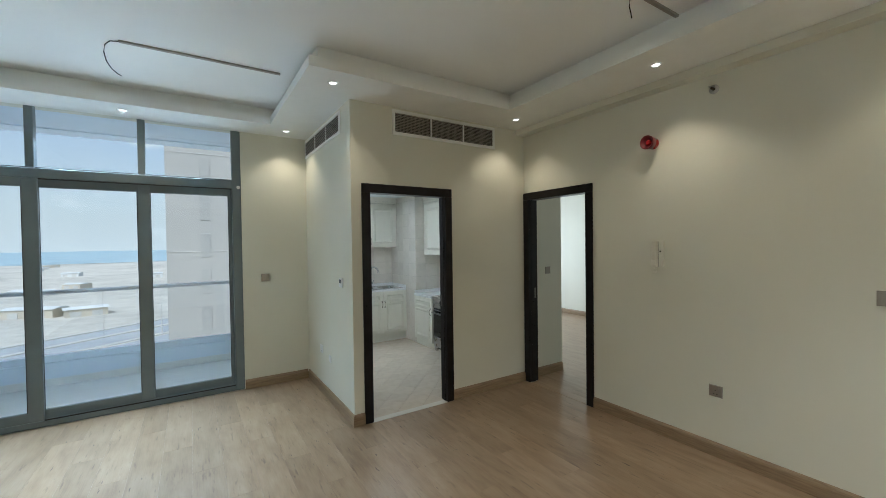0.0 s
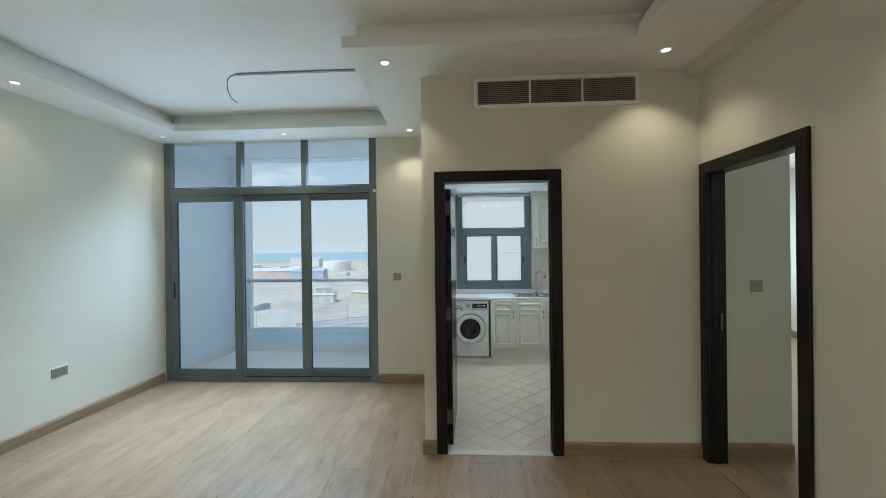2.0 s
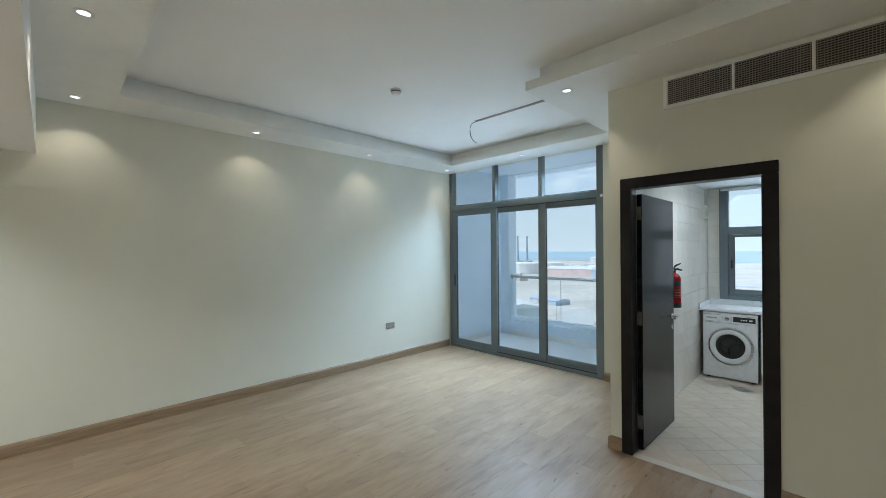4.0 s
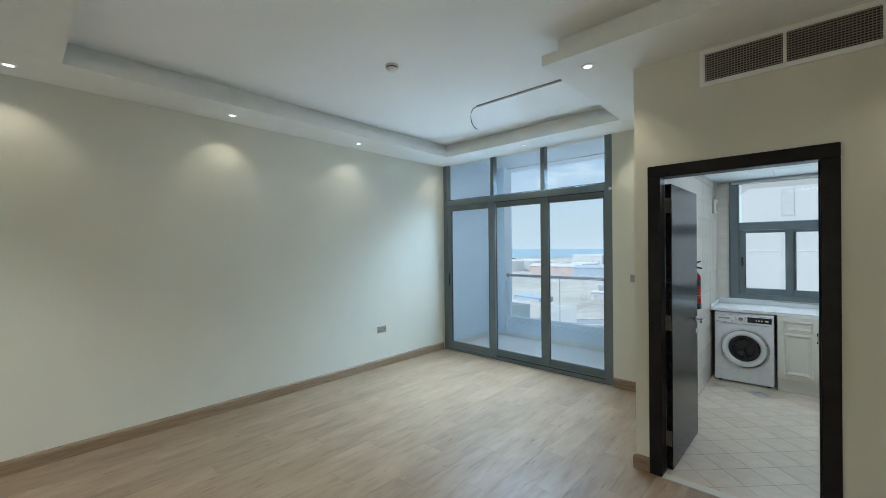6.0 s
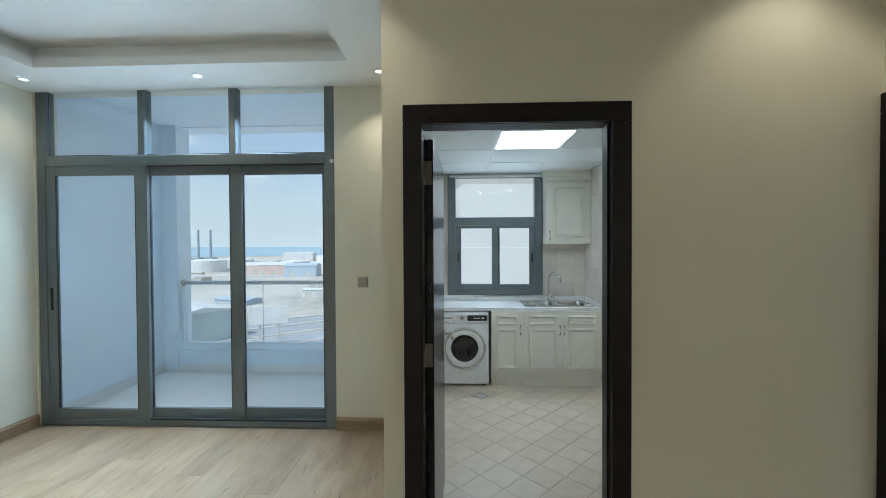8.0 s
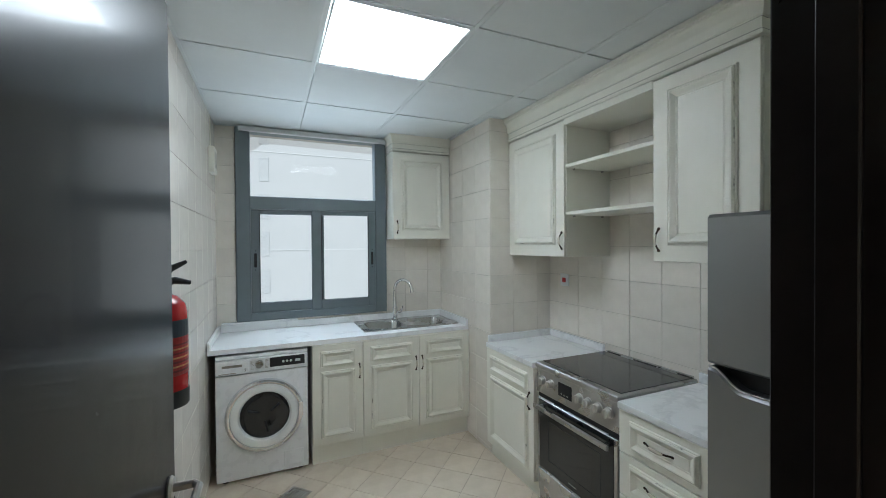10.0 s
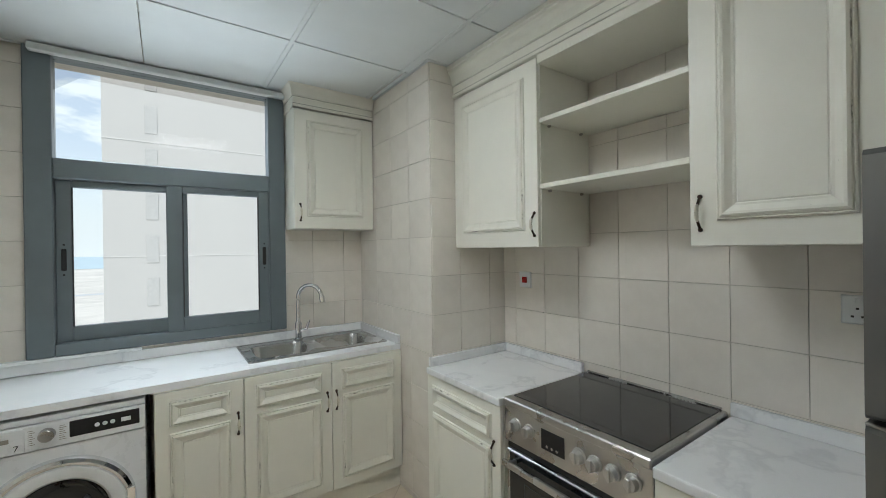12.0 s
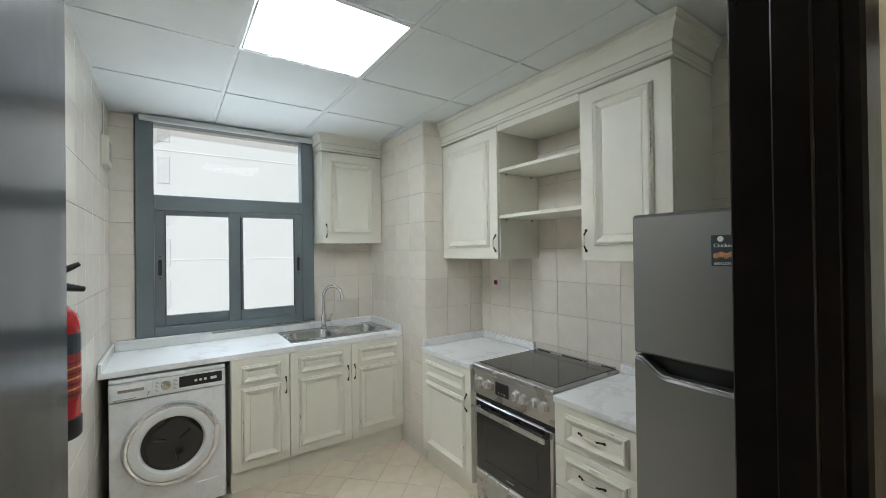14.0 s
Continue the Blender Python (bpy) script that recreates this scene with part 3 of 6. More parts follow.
def sash(parent, x0, x1, z0, z1, y0, stile=(0.075, 0.075), rail=(0.09, 0.08), t=0.034):
    s = thing("sash", (x0, y0, z0), "", "")
    del_keys = [k for k in s.keys()]
    for k in del_keys:
        del s[k]
    s.parent = parent
    s.matrix_parent_inverse = wm(parent).inverted()
    bars(s, "stile", [((x0, y0, z0), (x0 + stile[0], y0 + t, z1)), ((x1 - stile[1], y0, z0), (x1, y0 + t, z1))], ALU, 0.003)
    bars(s, "rail", [((x0 + stile[0], y0 + 0.001, z0), (x1 - stile[1], y0 + t - 0.001, z0 + rail[0])), ((x0 + stile[0], y0 + 0.001, z1 - rail[1]), (x1 - stile[1], y0 + t - 0.001, z1))], ALU, 0.003)
    bars(s, "gasket", [((x0 + stile[0], y0 - 0.001, z0 + rail[0]), (x0 + stile[0] + 0.005, y0 + 0.012, z1 - rail[1])), ((x1 - stile[1] - 0.005, y0 - 0.001, z0 + rail[0]), (x1 - stile[1], y0 + 0.012, z1 - rail[1]))], ALU_DARK, 0.0)
    glass_pane("pane", (x0 + stile[0], y0 + 0.014, z0 + rail[0]), (x1 - stile[1], y0 + 0.02, z1 - rail[1]), s)
    return s


s1 = sash(lw, -1.862, -0.945, 0.057, 2.283, 5.266, (0.088, 0.105))
s2 = sash(lw, -1.040, -0.122, 0.057, 2.283, 5.302, (0.092, 0.105))
s3 = sash(lw, -0.222, 0.624, 0.057, 2.283, 5.336 - 0.012, (0.1, 0.034))
# dark strips put in for the shade of the track's gaps
bars(lw, "track_shade", [((-0.94, 5.2605, 2.272), (0.622, 5.2655, 2.2835)), ((-0.94, 5.2605, 0.0555), (0.622, 5.2665, 0.066))], ALU_DARK, 0.0, "dark strip painted as shade in the sliding track")
bars(lw, "track_rail", [((-0.94, 5.268, 0.0555), (0.622, 5.272, 0.072)), ((-0.12, 5.288, 0.0555), (0.622, 5.292, 0.072))], ALU, 0.0)
part("pull_handle", boxed((-1.832, 5.257, 1.02), (-1.808, 5.267, 1.22), 0.004), BLACK, s1, "black recessed pull handle")

kw = thing("window_kitchen", (2.24, 6.8, 0.95), "grey aluminium kitchen window with two sliding panes and a fixed light above", "window", "", "structure")
G0, G1 = 6.80, 6.90
bars(kw, "window_frame", [((1.635, G0, 0.945), (1.735, G1, 2.44)), ((2.715, G0, 0.945), (2.81, G1, 2.44)), ((1.735, G0, 0.945), (2.715, G1, 1.005)), ((1.735, G0, 1.815), (2.715, G1, 1.915)), ((1.735, G0, 2.41), (2.715, G1, 2.44))], ALU)
glass_pane("pane", (1.735, 6.85, 1.915), (2.715, 6.856, 2.41), kw)
k1 = sash(kw, 1.737, 2.285, 1.005, 1.813, 6.835, (0.06, 0.07), (0.075, 0.035))
k2 = sash(kw, 2.185, 2.713, 1.005, 1.813, 6.803, (0.075, 0.06), (0.075, 0.035))
for s, x, y in ((k1, 1.767, 6.835), (k2, 2.683, 6.803)):
    part("pull_handle", boxed((x - 0.010, y - 0.006, 1.36), (x + 0.010, y + 0.002, 1.47), 0.004), BLACK, s, "black recessed pull handle")
    for zz in (1.34, 1.49):
        part("screw", boxed((x - 0.004, y - 0.002, zz - 0.004), (x + 0.004, y + 0.001, zz + 0.004), 0.001), BLACK, s)
structure("window_1_blind_track", boxed((1.66, 6.755, 2.405), (2.812, 6.795, 2.44), 0.004), GRID_WHITE, "white ceiling edge trim above the kitchen window", "trim")

# ---- kitchen ----


def m_for(origin, facing):
    """Local frame on a cabinet front: facing 'y' looks to -y, 'x' looks to -x."""
    if facing == "y":
        return face_pose(origin, (1, 0, 0), (0, -1, 0))
    return face_pose(origin, (0, -1, 0), (-1, 0, 0))


def raised_panel(parent, m, x0, y0, x1, y1, t, k=1.0):
    part("moulding", nested(m, x0, y0, x1, y1, [(0, t), (0.001 * k, t + 0.007), (0.004 * k, t + 0.010), (0.007 * k, t + 0.007), (0.0085 * k, t + 0.007), (0.010 * k, t + 0.013), (0.017 * k, t + 0.017), (0.024 * k, t + 0.015), (0.040 * k, t + 0.005), (0.046 * k, t + 0.0035), (0.048 * k, t + 0.001)], False), WORN, parent, "moulding with the paint rubbed dark at its edges")
    part("rubbed_edge", nested(m, x0, y0, x1, y1, [(0.0078 * k, t + 0.0072), (0.0086 * k, t + 0.0078), (0.0098 * k, t + 0.0128), (0.0108 * k, t + 0.0137)], False), RUBBED, parent, "edge rubbed through to a dark undercoat")
    part("panel", nested(m, x0, y0, x1, y1, [(0.048 * k, t + 0.001), (0.050 * k, t + 0.001), (0.052 * k, t + 0.0035)]), CABINET, parent)


def bow_handle(parent, m, x, y, upright=True, s=1.0):
    """A bronze bow handle with a cream grip."""
    ax = Vector((0, 1, 0)) if upright else Vector((1, 0, 0))
    c = Vector((x, y, 0))
    pts = []
    for k in range(11):
        a = -1 + 2 * k / 10
        pts.append(m @ (c + ax * 0.048 * s * a + Vector((0, 0, 0.021 + 0.024 * (1 - a * a)))))
    h = part("handle", tube([m @ (c - ax * 0.052 * s + Vector((0, 0, 0.02)))] + pts + [m @ (c + ax * 0.052 * s + Vector((0, 0, 0.02)))], 0.0042, 8), BRONZE, parent, "antique bronze bow handle", True)
    grip = [m @ (c + ax * 0.026 * s * (-1 + k / 4) + Vector((0, 0, 0.0405 + 0.005 * (1 - (-1 + k / 4) ** 2)))) for k in range(9)]
    part("grip", tube(grip, [0.003, 0.0055, 0.0068, 0.0074, 0.0076, 0.0074, 0.0068, 0.0055, 0.003], 8), CREAM_CERAMIC, h, "cream ceramic grip", True)
    for e in (-1, 1):
        p = c + ax * 0.050 * s * e
        part("foot", cyl(bmesh.new(), m @ (p + Vector((0, 0, 0.018))), m @ (p + Vector((0, 0, 0.027))), 0.008, 0.005, 10), BRONZE, h)


def cab_door(parent, m, x0, y0, x1, y1, panels, handle=None, upright=True):
    """A door or drawer front on plane z=0 of m with raised panels; handle: (x, y)."""
    d = part("door", boxed((x0, y0, 0.001), (x1, y1, 0.02), 0.002, m), CABINET, parent)
    for p in panels:
        raised_panel(d, m, *p, 0.02, 0.8 if min(p[2] - p[0], p[3] - p[1]) < 0.2 else 1.0)
    if handle:
        bow_handle(d, m, *handle, upright)
    return d


def base_unit(name, label, origin, facing, w, depth, z0, z1, doors, group="base units", well=0.0):
    """Carcass and plinth; doors: (x0, x1, hinge side of the handle); well: depth left free under a sink."""
    m = m_for(origin, facing)
    t = thing(name, (origin[0], origin[1], 0), label, "cabinet", group)
    part("carcass", boxed((0, z0, -depth), (w, z1 - well, 0), 0.0, m), CABINET, t)
    if well:
        part("front_rail", boxed((0, z1 - well, -0.02), (w, z1, 0), 0.0, m), CABINET, t)
        for x in (0, w - 0.018):
            part("side_panel", boxed((x, z1 - well, -depth), (x + 0.018, z1, -0.0205), 0.0, m), CABINET, t)
    part("plinth", boxed((0, 0.0, -depth), (w, z0 - 0.001, -0.02), 0.0, m), CABINET, t)
    H = z1 - z0
    for x0, x1, hx in doors:
        cab_door(t, m, x0 + 0.002, z0, x1 - 0.002, z1 - 0.004, [(x0 + 0.055, z1 - 0.155, x1 - 0.055, z1 - 0.045), (x0 + 0.055, z0 + 0.05, x1 - 0.055, z1 - 0.185)], (hx, z1 - 0.21))
    return t


# sink run under the window
base_unit("base_cabinet", "antique white narrow base cabinet beside the washing machine", (2.128, 6.27, 0), "y", 0.348, 0.56, 0.14, 0.838, [(0, 0.348, 0.324)])
base_unit("sink_cabinet", "antique white two-door cabinet under the sink", (2.477, 6.27, 0), "y", 0.860, 0.56, 0.14, 0.838, [(0, 0.430, 0.405), (0.430, 0.860, 0.455)], well=0.15)
# cooker run
base_unit("base_cabinet", "antique white base cabinet between column and cooker", (3.325, COLY - 0.004, 0), "x", 0.556, 0.54, 0.10, 0.786, [(0, 0.556, 0.515)])


def drawer_unit():
    m = m_for((3.325, 4.727, 0), "x")
    t = thing("drawer_cabinet", (3.325, 4.727, 0), "antique white drawer cabinet between cooker and fridge", "cabinet", "base units")
    part("carcass", boxed((0, 0.10, -0.54), (0.41, 0.786, 0), 0, m), CABINET, t)
    part("plinth", boxed((0, 0, -0.54), (0.41, 0.099, -0.02), 0, m), CABINET, t)
    for z0, z1 in ((0.598, 0.783), (0.408, 0.593), (0.218, 0.403), (0.104, 0.213)):
        d = part("drawer", boxed((0.002, z0, 0.001), (0.408, z1, 0.02), 0.002, m), CABINET, t)
        raised_panel(d, m, 0.06, z0 + 0.03, 0.37, z1 - 0.03, 0.02, 0.8)
        if z1 - z0 > 0.15:
            bow_handle(d, m, 0.2, (z0 + z1) / 2, False, 1.25)
    return t


drawer_unit()


def worktop(name, label, boxes, upstands):
    t = thing(name, boxes[0][0], label, "worktop")
    for lo, hi in boxes:
        part("slab", boxed(lo, hi, 0.006, None, 2), MARBLE, t)
    for lo, hi in upstands:
        part("upstand", boxed(lo, hi, 0.003), MARBLE, t)
    return t


# the slab leaves an opening for the sink bowls
SX0, SX1, SY0, SY1 = 2.52, 3.30, 6.36, 6.79
wt = thing("sink_worktop", (1.5, 6.25, 0.84), "white grey-veined marble worktop under the window", "worktop")
bm = cells([1.503, SX0 + 0.02, SX1 - 0.02, COLX - 0.007], [6.262, SY0 + 0.02, SY1 - 0.02, 6.832], lambda x, y: not (SX0 < x < SX1 and SY0 < y < SY1), 0.84, 0.872, lambda u, v, w: (u, v, w))
part("slab", bm, MARBLE, wt)
part("upstand", boxed((1.523, 6.812, 0.8725), (COLX - 0.008, 6.832, 0.925), 0.003), MARBLE, wt)
part("upstand", boxed((1.503, 6.26, 0.8725), (1.522, 6.832, 0.925), 0.003), MARBLE, wt)
part("upstand", boxed((COLX - 0.027, 6.262, 0.8725), (COLX - 0.008, 6.811, 0.925), 0.003), MARBLE, wt)
part("sill", boxed((1.53, 6.79, 0.926), (2.07, 6.832, 0.944), 0.003), MARBLE, wt)
worktop("cooker_worktop", "white marble worktop between column and cooker", [((3.295, 5.352, 0.788), (KX1 - 0.008, COLY - 0.008, 0.82))],
        [((KX1 - 0.027, 5.352, 0.8205), (KX1 - 0.008, COLY - 0.028, 0.87)), ((3.31, COLY - 0.027, 0.8205), (KX1 - 0.008, COLY - 0.008, 0.87))])
worktop("fridge_worktop", "white marble worktop between cooker and fridge", [((3.295, 4.312, 0.788), (KX1 - 0.008, 4.727, 0.82))], [((KX1 - 0.027, 4.312, 0.8205), (KX1 - 0.008, 4.727, 0.87))])


def rounded_ring(bm, x0, y0, x1, y1, r, z, n=6):
    """A loop of vertices along a rectangle with rounded corners."""
    out = []
    for cx, cy, a0 in ((x1 - r, y1 - r, 0), (x0 + r, y1 - r, 90), (x0 + r, y0 + r, 180), (x1 - r, y0 + r, 270)):
        for k in range(n + 1):
            a = radians(a0 + 90 * k / n)
            out.append(bm.verts.new((cx + r * math.cos(a), cy + r * math.sin(a), z)))
    return out


def joined_rings(rings, cap):
    """Faces from each loop to the next, and over the last."""
    bm = bmesh.new()
    loops = [rounded_ring(bm, *ring) for ring in rings]
    for a, b in zip(loops, loops[1:]):
        for k in range(len(a)):
            bm.faces.new((a[k], a[(k + 1) % len(a)], b[(k + 1) % len(b)], b[k]))
    if cap:
        bm.faces.new(loops[-1])
    return bm


def kitchen_sink():
    t = thing("kitchen_sink", (2.91, 6.57, 0.872), "stainless steel double bowl inset sink", "sink")
    a, b, y0, y1 = (2.565, 2.885), (2.935, 3.255), 6.405, 6.715
    z = 0.8775
    bm = cells([SX0 + 0.006, *a, *b, SX1 - 0.006], [SY0 + 0.006, y0, y1, SY1 - 0.006], lambda x, y: not ((a[0] < x < a[1] or b[0] < x < b[1]) and y0 < y < y1), 0.8726, z, lambda u, v, w: (u, v, w))
    part("rim", bm, SINK_STEEL, t)
    part("rim_edge", joined_rings([(SX0 - 0.004, SY0 - 0.004, SX1 + 0.004, SY1 + 0.004, 0.02, 0.8724), (SX0 - 0.001, SY0 - 0.001, SX1 + 0.001, SY1 + 0.001, 0.018, 0.8795), (SX0 + 0.008, SY0 + 0.008, SX1 - 0.008, SY1 - 0.008, 0.012, 0.8797), (SX0 + 0.014, SY0 + 0.014, SX1 - 0.014, SY1 - 0.014, 0.01, 0.8778)], False), SINK_STEEL, t, "", True)
    for (x0, x1), deep in ((a, 0.12), (b, 0.15)):
        rings = [(x0 - 0.001, y0 - 0.001, x1 + 0.001, y1 + 0.001, 0.002, z + 0.0004), (x0 + 0.006, y0 + 0.006, x1 - 0.006, y1 - 0.006, 0.06, z - 0.001), (x0 + 0.012, y0 + 0.012, x1 - 0.012, y1 - 0.012, 0.06, z - 0.012),
                 (x0 + 0.022, y0 + 0.022, x1 - 0.022, y1 - 0.022, 0.06, z - deep * 0.8), (x0 + 0.034, y0 + 0.034, x1 - 0.034, y1 - 0.034, 0.055, z - deep * 0.96), (x0 + 0.06, y0 + 0.06, x1 - 0.06, y1 - 0.06, 0.045, z - deep)]
        bowl = part("bowl", joined_rings(rings, True), SINK_STEEL, t, "pressed steel bowl", True)
        part("waste", lathe([(0.0, 0.0), (0.03, 0.0), (0.036, 0.002), (0.038, -0.001)], Matrix.Translation(((x0 + x1) / 2, (y0 + y1) / 2, z - deep + 0.001)), 20), CHROME, bowl, "chrome waste")
    return t


kitchen_sink()


def mixer_tap():
    x, y, z = 2.87, 6.755, 0.878
    t = thing("mixer_tap", (x, y, z), "chrome swan-neck mixer tap behind the sink", "tap")
    part("body", lathe([(0, 0), (0.027, 0), (0.027, 0.006), (0.021, 0.012), (0.021, 0.10), (0.017, 0.112), (0, 0.112)], Matrix.Translation((x, y, z)), 20), CHROME, t, "", True)
    pts = [(x, y, z + 0.1), (x, y, z + 0.25)]
    d = Vector((0.62, -0.78, 0)).normalized()
    for k in range(13):
        a = math.pi * (1 - k / 12 * 0.94)
        c = Vector((x, y, z + 0.26)) + d * 0.088
        pts.append(tuple(c + d * 0.088 * math.cos(a) + Vector((0, 0, 0.088 * math.sin(a)))))
    end = Vector(pts[-1])
    sp = part("spout", tube(pts + [tuple(end + Vector((0.004, -0.004, -0.02)))], 0.0135, 12), CHROME, t, "", True)
    part("nozzle", cyl(bmesh.new(), end, end + Vector((0.003, -0.003, -0.034)), 0.0165, 0.0165, 14), CHROME, sp)
    part("lever", tube([(x + 0.015, y - 0.012, z + 0.06), (x + 0.045, y - 0.02, z + 0.065), (x + 0.062, y - 0.03, z + 0.12)], [0.012, 0.011, 0.006], 10), CHROME, t, "", True)
    return t


mixer_tap()


def washing_machine():
    x0, x1, yf, yb, z1 = 1.545, 2.100, 6.265, 6.79, 0.825
    m = face_pose((x0, yf, 0), (1, 0, 0), (0, -1, 0))
    w = x1 - x0
    t = thing("washing_machine", (x0, yf, 0), "white front-loading washing machine under the worktop", "washing machine")
    part("body", boxed((0, 0.02, -(yb - yf)), (w, 0.70, 0), 0.008, m, 2), WHITE_ENAMEL, t)
    part("top", boxed((0, 0.802, -(yb - yf)), (w, z1, -0.004), 0.006, m, 2), WHITE_ENAMEL, t)
    part("control_panel", boxed((0, 0.704, -0.3), (w, 0.80, 0.006), 0.006, m, 2), WHITE_ENAMEL, t)
    part("detergent_drawer", boxed((0.006, 0.708, 0.0), (0.195, 0.796, 0.012), 0.005, m, 2), WHITE_ENAMEL, t)
    part("drawer_recess", boxed((0.04, 0.752, 0.010), (0.155, 0.768, 0.0135), 0.002, m), GREY_METAL_PLATE, t, "grey grip recess")
    part("display", boxed((0.318, 0.728, 0.004), (0.535, 0.79, 0.0085), 0.002, m), BLACK, t, "black display panel")
    for k in range(3):
        part("button", lathe([(0, 0.012), (0.0075, 0.011), (0.009, 0.007)], m @ Matrix.Translation((0.40 + k * 0.024, 0.757, 0)), 14), WHITE_PLASTIC, t)
    part("start_button", boxed((0.475, 0.749, 0.006), (0.507, 0.766, 0.011), 0.004, m, 2), WHITE_PLASTIC, t)
    part("programme_dial", lathe([(0, 0.03), (0.02, 0.03), (0.023, 0.027), (0.025, 0.006), (0.03, 0.005)], m @ Matrix.Translation((0.255, 0.757, 0)), 28), STEEL, t, "silver programme dial", True)
    for k in range(8):
        for sx, ex in ((0.203, 0.222), (0.289, 0.309)):
            part("programme_mark", boxed((sx, 0.727 + k * 0.0075, 0.0055), (ex - 0.004 * (k % 3), 0.729 + k * 0.0075, 0.0068), 0, m), GREY_METAL_PLATE, t)
    part("capacity_mark", text_bm("7", 0.03, m @ Matrix.Translation((0.173, 0.727, 0.0125)) ), BLACK, t, "dark figure seven")
    part("drawer_print", boxed((0.02, 0.714, 0.011), (0.12, 0.719, 0.0128), 0, m), GREY_METAL_PLATE, t)
    c = m @ Matrix.Translation((w * 0.515, 0.42, 0))
    ring = part("door_ring", lathe([(0.236, -0.002), (0.238, 0.010), (0.232, 0.024), (0.220, 0.031), (0.210, 0.030), (0.206, 0.024)], c, 56), CHROME, t, "chrome door ring", True)
    part("inner_ring", lathe([(0.206, 0.024), (0.203, 0.031), (0.185, 0.035), (0.162, 0.030), (0.152, 0.018), (0.149, 0.004)], c, 56), WHITE_PLASTIC, t, "white inner door ring", True)
    part("porthole", lathe([(0.150, 0.010), (0.146, 0.014), (0.122, 0.020), (0.075, 0.012), (0.03, 0.006), (0, 0.005)], c, 48), BLACK_GLASS, t, "dark glass porthole", True)
    for k in range(3):
        a = 0.5 + k * 2.1
        p = [Vector((0.04 * math.cos(a), 0.04 * math.sin(a), 0.0135)), Vector((0.11 * math.cos(a + 0.15), 0.11 * math.sin(a + 0.15), 0.0195))]
        part("drum_rib", tube([c @ q for q in p], [0.005, 0.010], 8), ALU_DARK, t)
    part("door_handle", boxed((w * 0.515 + 0.204, 0.40, 0.02), (w * 0.515 + 0.234, 0.50, 0.036), 0.006, m @ Matrix.Translation((0, -0.02, 0)), 2), CHROME, ring)
    part("door_label", boxed((w * 0.515 + 0.06, 0.205, 0.0255), (w * 0.515 + 0.11, 0.225, 0.0262), 0, m @ Matrix.Translation((0, 0.012, 0.002))), PAPER, ring, "white sticker")
    part("filter_flap", boxed((0.40, 0.05, -0.001), (0.52, 0.15, 0.002), 0.004, m), WHITE_ENAMEL, t)
    for x in (0.05, w - 0.05):
        for d in (-0.05, -0.5):
            part("foot", cyl(bmesh.new(), m @ Vector((x, 0, d)), m @ Vector((x, 0.022, d)), 0.022, 0.018, 14), BLACK, t)
    return t


washing_machine()


